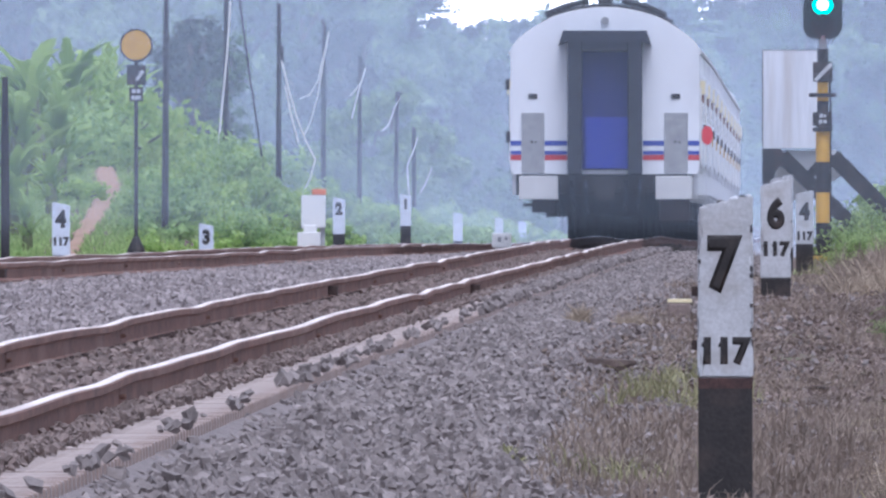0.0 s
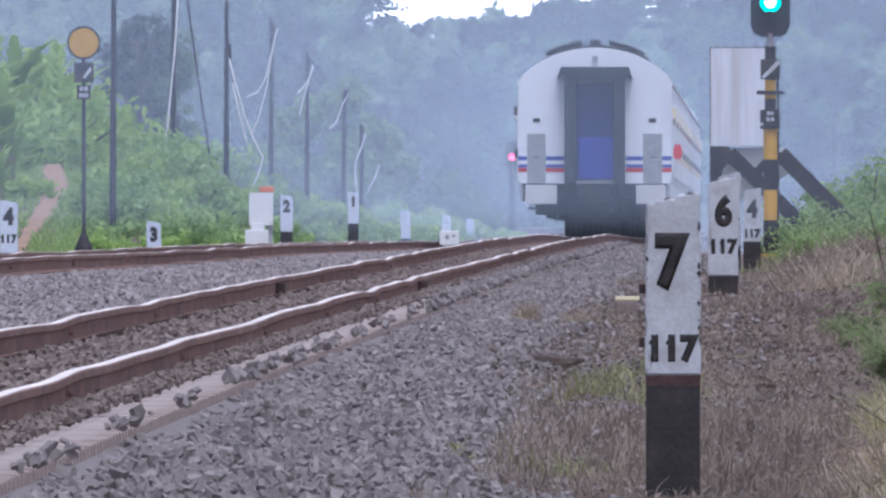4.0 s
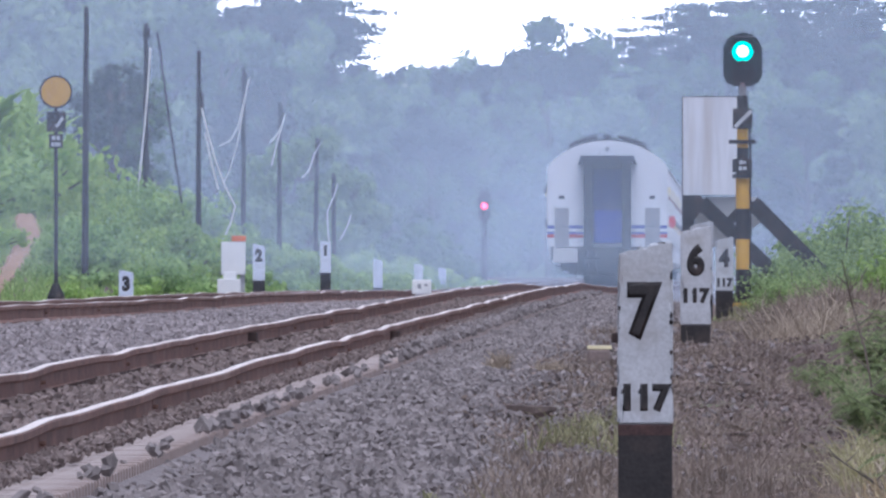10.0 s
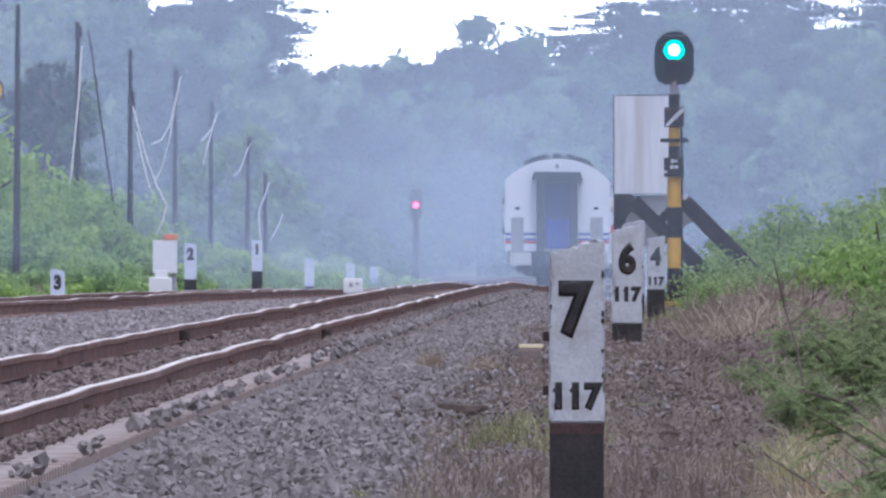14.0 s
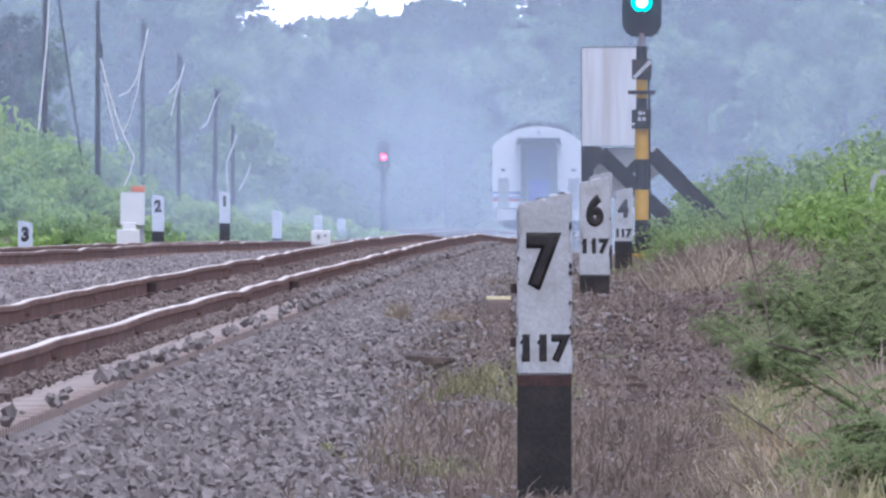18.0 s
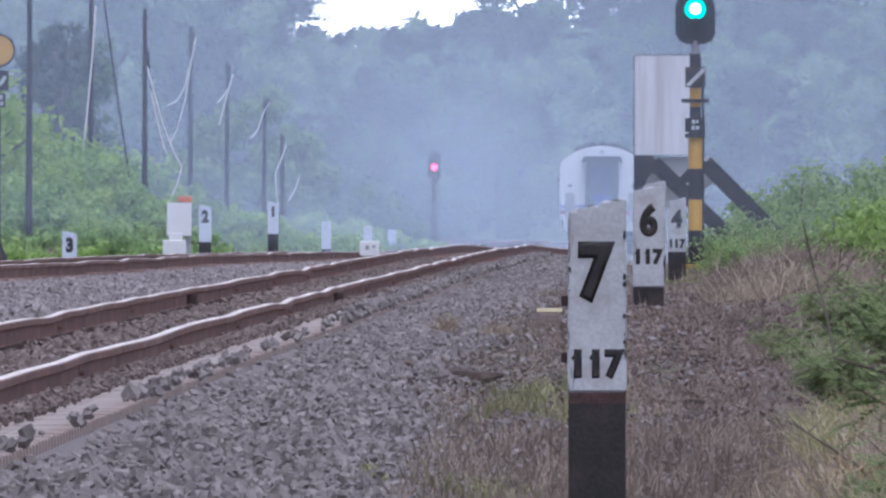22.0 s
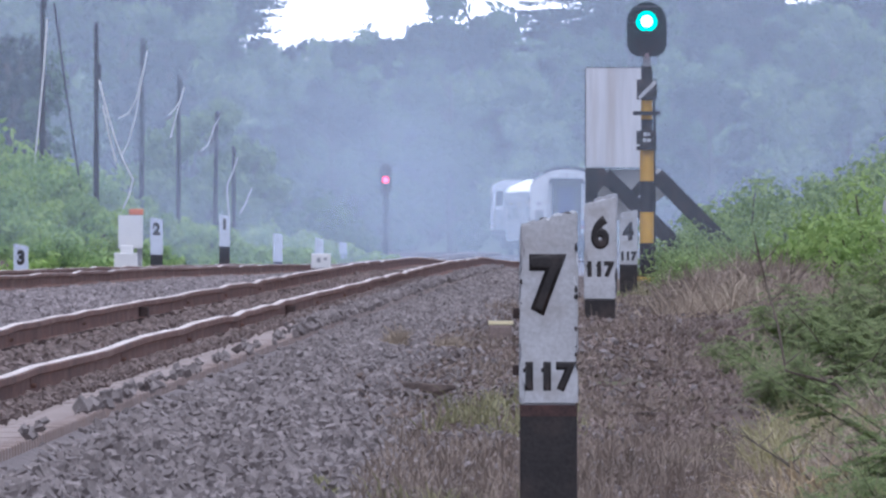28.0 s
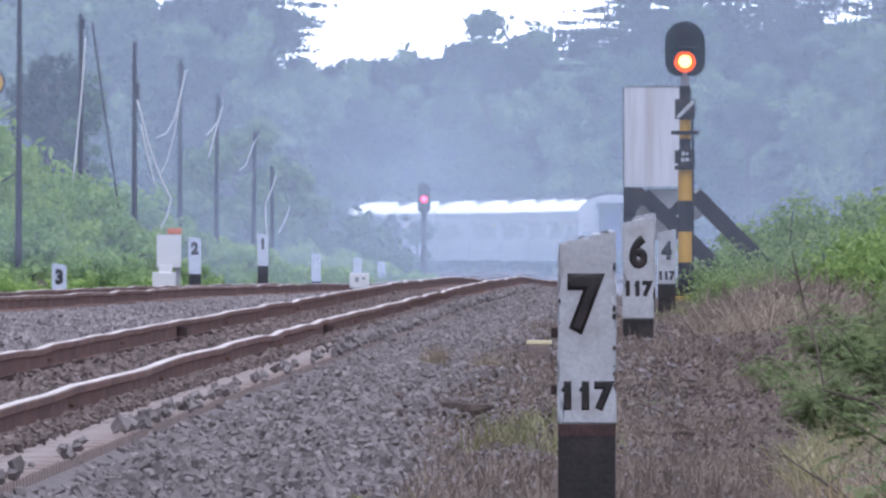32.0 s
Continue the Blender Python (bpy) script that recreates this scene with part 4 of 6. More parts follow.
def fern_bush(seed):
    """Thin dark stems with feathery leaflets in rows."""
    rng = np.random.default_rng(seed)
    t = thing("feathery_shrub", "feathery green shrub with thin dark stems beside the verge", "shrub")
    bm = bmesh.new()
    quads = []
    for k in range(19):
        a, lean, h = rng.uniform(0, 6.28), rng.uniform(0.2, 1.25), rng.uniform(0.45, 1.2)
        d = np.array([math.cos(a), math.sin(a), 0])
        pts = [np.array([0, 0, -0.1]) + d * 0.05, d * lean * 0.4 * h + [0, 0, h * 0.6], d * lean * h + [0, 0, h]]
        tube(bm, [tuple(p) for p in pts], [0.008, 0.005, 0.002], 5)
        for j in range(20):
            q = rng.uniform(0.2, 1.0)
            root = pts[1] * (1 - (q - 0.5) * 2) + pts[2] * (q - 0.5) * 2 if q > 0.5 else pts[0] * (1 - q * 2) + pts[1] * q * 2
            b = rng.uniform(0, 6.28)
            fd = np.array([math.cos(b), math.sin(b), rng.uniform(-0.25, 0.2)])
            fl = rng.uniform(0.18, 0.38)
            side = np.array([-math.sin(b), math.cos(b), 0])
            for w in np.linspace(0.1, 1, 18):
                c = root + fd * fl * w - np.array([0, 0, 0.07 * w * w])
                for sg in (-1, 1):
                    tip = c + side * sg * 0.052 * (1.1 - 0.6 * w) + fd * 0.012 + [0, 0, rng.uniform(-0.02, 0.02)]
                    quads += [c - fd * 0.010, tip - fd * 0.007, tip + fd * 0.005, c + fd * 0.010]
    for k in range(2):
        a, h = rng.uniform(0, 6.28), rng.uniform(0.8, 1.2)
        tube(bm, [(0, 0, 0), (0.2 * math.cos(a), 0.2 * math.sin(a), h * 0.5), (0.42 * math.cos(a + 0.5), 0.42 * math.sin(a + 0.5), h * 0.8), (0.75 * math.cos(a + 0.7), 0.75 * math.sin(a + 0.7), h)], [0.010, 0.008, 0.006, 0.003], 5)
    part("stem", bm, M_BARK, t)
    part("fronds", fast_mesh("fronds", np.array(quads), np.arange(len(quads)).reshape(-1, 4), M_LEAF_NEAR), M_LEAF_NEAR, t)
    return t


def banana(seed):
    rng = np.random.default_rng(seed)
    t = thing("banana_plant", "banana plant with broad arching torn leaves on the bank", "banana plant", group="banana plants")
    bm = bmesh.new()
    tube(bm, [(0, 0, -0.4), (0.03, 0, 0.5), (0.0, 0, 1.0)], [0.13, 0.11, 0.06], 9)
    part("stem", bm, M_GREEN_STEM, t)
    for k in range(26):
        a, rise, ln = rng.uniform(0, 6.28), rng.uniform(0.85, 1.52), rng.uniform(0.55, 1.2)
        bm = bmesh.new()
        prev = None
        for w in np.linspace(0, 1, 14):
            r = ln * (w * math.cos(rise) + 0.18 * w * w)
            z = 0.25 + 0.03 * k + ln * (w * math.sin(rise) - 0.38 * w * w)
            half = (0.07 + 0.05 * (k % 3 == 0)) * (math.sin(math.pi * min(0.06 + w * 0.97, 1)) ** 0.6) * rng.uniform(0.55, 1.15)
            c = Vector((math.cos(a) * r, math.sin(a) * r, z))
            sd = Vector((-math.sin(a), math.cos(a), 0)) * half
            row = [bm.verts.new(c - sd + Vector((0, 0, 0.28 * half))), bm.verts.new(c), bm.verts.new(c + sd + Vector((0, 0, 0.28 * half)))]
            if prev:
                bm.faces.new((prev[0], prev[1], row[1], row[0]))
                bm.faces.new((prev[1], prev[2], row[2], row[1]))
            prev = row
        part("leaf", bm, M_BANANA, t)
    return t


def plant(sources, places, seed):
    r = random.Random(seed)
    done = set()
    for x, y, s in places:
        k = r.randrange(len(sources))
        m = pose(x, y, on_ground(x, y, 0.1), 0, 0, r.uniform(0, 360)) @ Matrix.Scale(s * r.uniform(0.85, 1.15), 4)
        if k not in done:
            done.add(k)
            sources[k].matrix_basis = m
        else:
            place_copy(sources[k], m)
    for k in range(len(sources)):
        if k not in done:
            for o in (*sources[k].children, sources[k]):
                bpy.data.objects.remove(o)


rl = random.Random(9)
left_places = []
for k in range(150):
    y = rl.uniform(625, 820) if k < 95 else rl.uniform(820, 1120)
    x = rl.uniform(-17.5, -11.4) - (y - 600) * 0.003
    if not (x < -12.9 and y < 692):
        size = rl.uniform(0.5, 0.85) + (0.16 if x < -12.6 and y < 780 else 0)
        left_places.append((x, y, size * (0.62 if -0.0172 < x / y < -0.0142 and y < 1000 else 1)))
left_places += [(rl.uniform(-13.4, -10.9), rl.uniform(1010, 1160), rl.uniform(0.7, 1.0)) for k in range(16)]
left_places += [(rl.uniform(-17.4, -15.3), rl.uniform(665, 730), rl.uniform(1.0, 1.45)) for k in range(22)]
plant(bushes, left_places, 3)
plant(low_bushes, [(x, y, w) for x, y, w in ((rl.uniform(-17.0, -10.2), rl.uniform(575, 760), rl.uniform(0.7, 1.3)) for k in range(80)) if not -15.2 < x < -13.0 or y > 695] + [(rl.uniform(-12.5, -9.8), rl.uniform(760, 1150), rl.uniform(0.9, 1.6)) for k in range(40)], 8)
plant([banana(70), banana(71), banana(72)], [(-15.3, 652, 1.58), (-15.9, 655, 1.88), (-15.1, 690, 1.72), (-15.6, 672, 1.88), (-15.8, 640, 1.65), (-15.4, 620, 1.3), (-16.4, 715, 2.09), (-15.9, 700, 2.09), (-16.5, 660, 2.02), (-15.4, 720, 1.88), (-16.1, 625, 1.44), (-15.0, 632, 1.16), (-14.9, 610, 0.79), (-15.6, 606, 1.0), (-16.9, 690, 2.02)], 5)
plant(right_bushes, [(0.62 + r_, y_, 0.46 + r_ * 0.18 + rl.uniform(0, 0.14)) for r_, y_ in ((rl.random() ** 1.4 * 5.5, rl.uniform(365, 525)) for k in range(60))] + [(rl.uniform(0.55, 1.4), rl.uniform(395, 480), rl.uniform(0.32, 0.5)) for k in range(14)] + [(0.75 + r_, y_, 0.82 + 0.13 * r_ + rl.uniform(-0.12, 0.1)) for r_, y_ in ((rl.random() ** 1.2 * 5.0, rl.uniform(533, 544)) for k in range(40))], 4)
plant(bright_bushes, [(rl.uniform(1.35, 3.1), rl.uniform(300, 350), rl.uniform(0.58, 0.74)) for k in range(26)] + [(1.90, 291, 0.90), (2.16, 289, 0.84), (1.7, 292, 0.62), (1.25, 330, 0.42), (1.5, 318, 0.5), (1.62, 340, 0.55), (0.95, 322, 0.3)], 14)
plant([fern_bush(80), fern_bush(81), fern_bush(82)], [(0.80, 190, 0.42), (0.95, 187, 0.5), (1.12, 190, 0.55), (0.66, 195, 0.32), (1.30, 228, 0.55), (0.72, 212, 0.36), (0.90, 217, 0.5), (1.12, 208, 0.5), (0.56, 215, 0.28), (1.50, 226, 0.62), (2.02, 285, 0.55), (1.82, 214, 0.66), (2.27, 236, 0.72), (2.52, 222, 0.8), (1.57, 198, 0.5), (1.97, 190, 0.5), (2.82, 246, 0.85), (1.67, 290, 0.55), (2.42, 285, 0.7), (0.86, 143, 0.34), (0.98, 146, 0.42), (1.12, 148, 0.5), (1.0, 140, 0.36), (1.3, 150, 0.6), (0.8, 147, 0.26), (0.55, 219, 0.26), (0.70, 210, 0.32)], 6)
stand([tree_source("bank_tree", "slender dark tree behind the bank", 90, 6.2, 1.25, 2400, 0.13, M_LEAF_FAR, 0.08, 0.9, 20), tree_source("bank_tree", "slender dark tree behind the bank", 91, 5.2, 1.4, 2000, 0.13, M_LEAF_DARK, 0.08, 0.9, 18)], [(-16.6, 860, 0.95), (-17.3, 880, 0.9), (-15.9, 870, 0.75), (-16.9, 890, 0.8)], 9)
plant([bush_source("bush", "dark green bush below the distant signal", 95, 1.3, 1.6, 2600, 0.10, M_LEAF_FAR)], [(-13.6, 1330, 1.75), (-14.8, 1300, 2.2), (-12.7, 1310, 1.4), (-15.9, 1320, 2.0), (-17.4, 1290, 2.3)], 10)

ws = thing("marker_post", "weathered white marker post among the shrubs", "post", pose(2.36, 300, on_ground(2.36, 300)))
boxes("shaft", M_WHITE, ws, [(-0.075, 0.075, -0.06, 0.06, -0.3, 2.0)], "chipped white concrete", 0.012)
boxes("band", M_BLACK, ws, [(-0.078, 0.078, -0.063, 0.063, 0.62, 0.80)], "black painted band", 0.012)
wc = thing("arched_marker", "white arched marker leaning half hidden in leafy shrubs", "marker", pose(2.03, 300, on_ground(2.03, 300, 0.06), 0, 8, 0))
bm = bmesh.new()
arch = [(0.11 * math.cos(a), 0.97 + 0.11 * math.sin(a)) for a in np.linspace(0.0, math.pi, 14)]
prism(bm, [(0.11, -0.2)] + arch + [(-0.11, -0.2), (-0.064, -0.2)] + [(x * 0.58, (z - 0.97) * 0.58 + 0.97) for x, z in arch[::-1]] + [(0.064, -0.2)], "y", -0.04, 0.04)
part("arch", bm, M_WHITE, wc)

for twig, (x, y, reach, seed) in enumerate(((0.0, 190, 0.20, 1), (-1.36, 197, 0.21, 2), (0.55, 172, 0.22, 3))):
    r = random.Random(seed)
    br = thing("fallen_branch", "dark dead branch lying on the dry verge", "branch", pose(x, y, on_ground(x, y), 0, 0, r.uniform(-12, 12)))
    bm = bmesh.new()
    tube(bm, [(-reach, 0, 0.02), (-reach * 0.4, 0.1, 0.035), (reach * 0.2, -0.1, 0.022), (reach, 0.1, 0.045)], [0.020, 0.044, 0.048, 0.016] if seed == 2 else [0.007, 0.013, 0.017, 0.006], 7)
    part("stem", bm, M_LOG, br)
    for k in range(3):
        bm = bmesh.new()
        q = r.uniform(-0.6, 0.6) * reach
        tube(bm, [(q, 0, 0.03), (q + 0.05, 0.2, 0.06), (q + 0.10, 0.3, 0.055 + 0.03 * k)], [0.006, 0.004, 0.002], 5)
        part("twig", bm, M_BARK, br)

def bare_branch(label, y, line, radius, seed):
    """A dead stem with side twigs that rises out of the shrubs."""
    r = random.Random(seed)
    x0, z0 = line[0]
    br = thing("bare_branch", label, "branch", pose(x0, y, z0))
    pts = [Vector((x - x0, 0.12 * math.sin(2.1 * k), z - z0)) for k, (x, z) in enumerate(line)]
    bm = bmesh.new()
    tube(bm, [tuple(p) for p in pts], [radius * (1 - 0.75 * k / (len(pts) - 1)) for k in range(len(pts))], 6)
    part("stem", bm, M_BARK, br)
    for k in range(1, len(pts) - 1):
        for sg in (-1, 1):
            root = pts[k].lerp(pts[k + 1], r.uniform(0, 0.6))
            reach = r.uniform(0.06, 0.13)
            bm = bmesh.new()
            tube(bm, [tuple(root), tuple(root + Vector((sg * reach * 0.6, 0.05, reach * 0.5))), tuple(root + Vector((sg * reach, 0.1, reach * r.uniform(0.6, 1.3))))], [radius * 0.4, radius * 0.3, radius * 0.12], 5)
            part("twig", bm, M_BARK, br)


bare_branch("bare dark branch rising out of the feathery shrubs", 186, [(1.28, 0.36), (1.0, 0.596), (0.722, 0.673), (0.679, 0.925), (0.61, 1.165), (0.545, 1.44)], 0.012, 4)
bare_branch("bare dark branch leaning over the straw grass", 152, [(0.95, 0.12), (0.79, 0.28), (0.672, 0.362), (0.515, 0.47), (0.393, 0.547)], 0.010, 6)

# clay path up the bank
py = np.linspace(592, 676, 150)
pxs = np.interp(py, [592, 608, 620, 630, 642, 654, 661, 669, 676], [-13.95, -14.12, -14.165, -14.165, -14.21, -14.31, -14.55, -14.74, -14.80])
half = np.interp(py, [592, 620, 630, 642, 654, 661, 669, 676], [0.2, 0.17, 0.23, 0.27, 0.25, 0.32, 0.18, 0.06]) + np.array([0.05 * noise.noise((y * 0.35, 0, 0)) + 0.05 * noise.noise((y * 1.1, 3, 0)) for y in py])
pv = np.stack([np.stack([pxs + k * half, py, ground_z(pxs + k * half, py) + 0.03 - 0.07 * (abs(k) > 0.9) + 0.03 * np.sin(py * 0.9)], -1) for k in (-1, -0.6, 0, 0.6, 1)], 1).reshape(-1, 3)
pf = np.array([(5 * k + c, 5 * k + c + 1, 5 * k + c + 6, 5 * k + c + 5) for k in range(149) for c in range(4)])
tagged(new("clay_path", fast_mesh("clay_path", pv, pf, M_PATH)), "bare reddish clay path up the bank", "path", kind="structure")

# ---------------------------------------------------------------- the train
COACH_L, PITCH = 20.3, 20.9


def coach_outline():
    """Upright sides, sloping shoulders and a low arched roof, seen from the end."""
    pts = [(1.46, 1.03), (1.495, 1.15), (1.495, 2.96), (1.47, 3.05), (1.38, 3.16), (1.20, 3.30), (1.02, 3.42), (0.82, 3.52), (0.60, 3.59), (0.36, 3.64), (0.16, 3.665), (0.0, 3.67)]
    return pts + [(-x, z) for x, z in pts[-2::-1]]


def roof_height(x):
    """Height of the roof skin at x from the middle."""
    return float(np.interp(abs(x), [0, 0.16, 0.36, 0.60, 0.82, 1.02, 1.20, 1.38, 1.47], [3.67, 3.665, 3.64, 3.59, 3.52, 3.42, 3.30, 3.16, 3.05]))


def coach(rear):
    c = thing("passenger_coach", ("last white coach of the train with blue and red stripes" if rear else "white passenger coach with blue and red waist stripes"), "railway coach", group="coaches of the train")
    h = COACH_L / 2
    o = coach_outline()
    bm = bmesh.new()
    prism(bm, o, "y", -h, h)
    body = part("body", bm, M_COACH, c, "white painted steel body")
    roof = [(x * 1.003, z + 0.006) for x, z in o if z > 3.0]
    bm = bmesh.new()
    prism(bm, roof + [(x * 0.97, z - 0.05) for x, z in roof[::-1]], "y", -h + 0.05, h - 0.05)
    part("roof", bm, M_ROOF, c, "pale weathered roof")
    e = -h
    for sgn in (-1, 1):
        xa, xb = sorted((sgn * 1.40, sgn * 1.47))
        boxes("side_skirt", M_COACH, c, [(xa, xb, e + 0.25, h - 0.25, 0.70, 1.03)], "white lower side panel", 0.01)
    boxes("end_beam", M_DARK, c, [(-1.3, 1.3, e - 0.02, e + 0.3, 0.80, 1.03)], "dark end beam", 0.01)
    boxes("gangway", M_RUBBER, c, [(-0.59, -0.36, e - 0.42, e, 1.02, 3.20), (0.36, 0.59, e - 0.42, e, 1.02, 3.20), (-0.36, 0.36, e - 0.42, e, 2.97, 3.20)], "black rubber gangway", 0.02)
    bm = bmesh.new()
    prism(bm, [(-0.74, 3.05), (-0.66, 3.30), (0.66, 3.30), (0.74, 3.05), (0.60, 3.12), (-0.60, 3.12)], "y", e - 0.46, e)
    part("gangway_hood", bm, M_RUBBER, c)
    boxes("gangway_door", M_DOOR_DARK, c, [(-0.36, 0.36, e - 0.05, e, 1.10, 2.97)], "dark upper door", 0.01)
    boxes("gangway_door", M_BLUE, c, [(-0.31, 0.36, e - 0.075, e - 0.052, 1.12, 1.93)], "bright blue lower door", 0.01)
    for x0, x1 in ((-1.32, -0.96), (0.94, 1.31)):
        boxes("recess_panel", M_GREY, c, [(x0, x1, e - 0.018, e, 1.05, 2.0)], "grey step panel", 0.006)
        boxes("vent", M_DARK, c, [(x0 + 0.11, x0 + 0.25, e - 0.012, e, 2.22, 2.30)])
    for x0, x1 in ((-1.36, -0.74), (0.80, 1.38)):
        boxes("end_skirt", M_GREY_SHEET, c, [(x0, x1, e - 0.12, e + 0.3, 0.63, 1.0)], "light grey end box", 0.015)
    for x0 in (-1.17, 1.10):
        boxes("latch", M_DARK, c, [(x0, x0 + 0.03, e - 0.024, e - 0.018, 1.52, 1.56), (x0 + 0.07, x0 + 0.09, e - 0.024, e - 0.018, 1.52, 1.56)])
    for z0, z1, mt in ((1.48, 1.56, M_STRIPE_BLUE), (1.34, 1.40, M_STRIPE_BLUE), (1.25, 1.335, M_STRIPE_RED)):
        boxes("stripe", mt, c, [(-1.495, -1.325, e - 0.006, e, z0, z1), (-0.955, -0.6, e - 0.006, e, z0, z1), (0.6, 0.935, e - 0.006, e, z0, z1), (1.315, 1.495, e - 0.006, e, z0, z1)])
    bm = bmesh.new()
    disc(bm, 0, e - 0.05, 3.46, 0.06, 0.05, 12)
    part("tail_lamp", bm, M_GREY, c)
    for sgn in (-1, 1):
        for dy, up, rad, span in ((0.3, 0.05, 0.030, (0.0, 0.3, 0.55, 0.8, 1.0)), (0.35, 0.145, 0.045, (0.27, 0.45, 0.65, 0.85, 0.95)), (1.4, 0.14, 0.045, (0.27, 0.45, 0.65, 0.85, 0.95)), (2.4, 0.13, 0.04, (0.27, 0.45, 0.65, 0.85, 0.95))):
            bm = bmesh.new()
            tube(bm, [(sgn * x, e + dy, roof_height(x) + up - 0.05 * x) for x in span], rad, 6)
            part("roof_vent", bm, M_DARK, c, "dark curved roof ventilator rail")
    boxes("roof_box", M_DARK, c, [(-0.11, 0.11, e + 0.3, e + 1.6, 3.64, 3.83)], "", 0.02)
    for sgn in (-1, 1):
        for k in range(8):
            y0 = -h + 2.7 + k * 1.9
            xa, xb = sorted((sgn * 1.492, sgn * 1.4975))
            boxes("side_window", M_SIDE_GLASS, c, [(xa, xb, y0, y0 + 1.25, 1.75, 2.33)])
            xa, xb = sorted((sgn * 1.49, sgn * (1.555 if k % 3 else 1.575)))
            boxes("window_hopper", (M_YELLOW_PALE, M_COACH, M_RUST, M_COACH, M_RUST_DARK)[k % 5], c, [(xa, xb, y0 + 0.1, y0 + 1.15, 2.30 + 0.05 * (k % 3), 2.52 + 0.06 * (k % 2))], "tilted upper window vent", 0.01)
            z0 = 1.12 + 1.25 * ((k * 0.618 + 0.13 * (k % 3)) % 1)
            xa, xb = sorted((sgn * 1.496, sgn * (1.51 + 0.01 * (k % 4))))
            boxes("window_catch", (M_RUST_DARK, M_COACH, M_COACH, M_RUST, M_COACH, M_YELLOW, M_COACH, M_RUST_DARK)[k], c, [(xa, xb, y0 - 0.3, y0 - 0.1, z0, z0 + 0.16)], "rust-stained window fitting", 0.01)
        xa, xb = sorted((sgn * 1.485, sgn * 1.53))
        boxes("rain_gutter", M_GREY_SHEET, c, [(xa, xb, -h + 0.04, h - 0.04, 2.93, 2.98)], "pale rain gutter along the roof edge", 0.008)
        xa, xb = sorted((sgn * 1.10, sgn * 1.30))
        boxes("door_step", M_DARK, c, [(xa, xb, -h + 0.75, -h + 1.45, 0.52, 0.57), (xa, xb, h - 1.45, h - 0.75, 0.52, 0.57)], "dark steel door step", 0.008)
        for y0 in (-h + 0.7, h - 1.5):
            xa, xb = sorted((sgn * 1.492, sgn * 1.500))
            d = boxes("side_door", M_COACH, c, [(xa, xb, y0, y0 + 0.8, 1.0, 2.9)], "white entrance door", 0.005)
            xa, xb = sorted((sgn * 1.499, sgn * 1.5025))
            boxes("door_window", M_WINDOW, d, [(xa, xb, y0 + 0.2, y0 + 0.6, 1.9, 2.6)])
            xa, xb = sorted((sgn * 1.508, sgn * 1.522))
            boxes("handrail", M_BOX, d, [(xa, xb, y0 - 0.08, y0 - 0.05, 1.2, 2.4), (xa, xb, y0 + 0.86, y0 + 0.89, 1.2, 2.4)])
    boxes("underframe", M_DARK, c, [(-1.2, 1.2, e + 0.1, h - 0.1, 0.72, 0.98), (-1.0, 1.0, -3, 3, 0.35, 0.75)], "dark underframe with equipment boxes", 0.02)
    for yb in (-7.0, 7.0):
        bg = boxes("bogie", M_DARK, c, [(-0.95, -0.75, yb - 1.7, yb + 1.7, 0.35, 0.62), (0.75, 0.95, yb - 1.7, yb + 1.7, 0.35, 0.62), (-0.9, 0.9, yb - 0.25, yb + 0.25, 0.4, 0.7)], "", 0.02)
        for ya in (yb - 1.1, yb + 1.1):
            for xw in (-0.60, 0.50):
                bm = bmesh.new()
                tube(bm, [(xw, ya, 0.43), (xw + 0.10, ya, 0.43)], 0.43, 18)
                part("wheel", bm, M_DARK, bg)
    bm = bmesh.new()
    tube(bm, [(0, e + 0.2, 0.78), (0, e - 0.3, 0.78)], 0.11, 10)
    box(bm, -0.16, 0.16, e - 0.48, e - 0.26, 0.62, 0.94)
    part("coupler", bm, M_DARK, c)
    for x, z1 in ((-0.52, 0.52), (-0.30, 0.42), (0.34, 0.45), (0.56, 0.5)):
        bm = bmesh.new()
        tube(bm, [(x, e - 0.05, 0.92), (x, e - 0.24, 0.80), (x * 0.96, e - 0.26, z1 + 0.1), (x * 0.9, e - 0.15, z1)], 0.028, 6)
        part("brake_hose", bm, M_RUBBER, c)
    if rear:
        boxes("step", M_DARK, c, [(-1.16, -0.80, e + 0.1, e + 0.35, 0.42, 0.69)], "dark steel step", 0.02)
        boxes("battery_box", M_RUST_DARK, c, [(0.86, 1.34, e + 0.3, e + 1.6, 0.28, 0.69)], "brown-stained equipment box", 0.02)
        for x, z in ((-1.54, 2.45), (-1.53, 1.62)):
            boxes("side_lamp", M_DARK, c, [(x - 0.04, x + 0.03, e + 0.05, e + 0.15, z - 0.09, z + 0.09)], "", 0.01)
        bm = bmesh.new()
        prism(bm, [(1.615 + 0.088 * math.cos(a), 1.645 + 0.15 * math.copysign(abs(math.sin(a)) ** 0.8, math.sin(a))) for a in np.linspace(0, 2 * math.pi, 24, endpoint=False)], "y", e + 0.02, e + 0.04)
        part("tail_disc", bm, M_RED, c, "red tail marker disc")
    return c


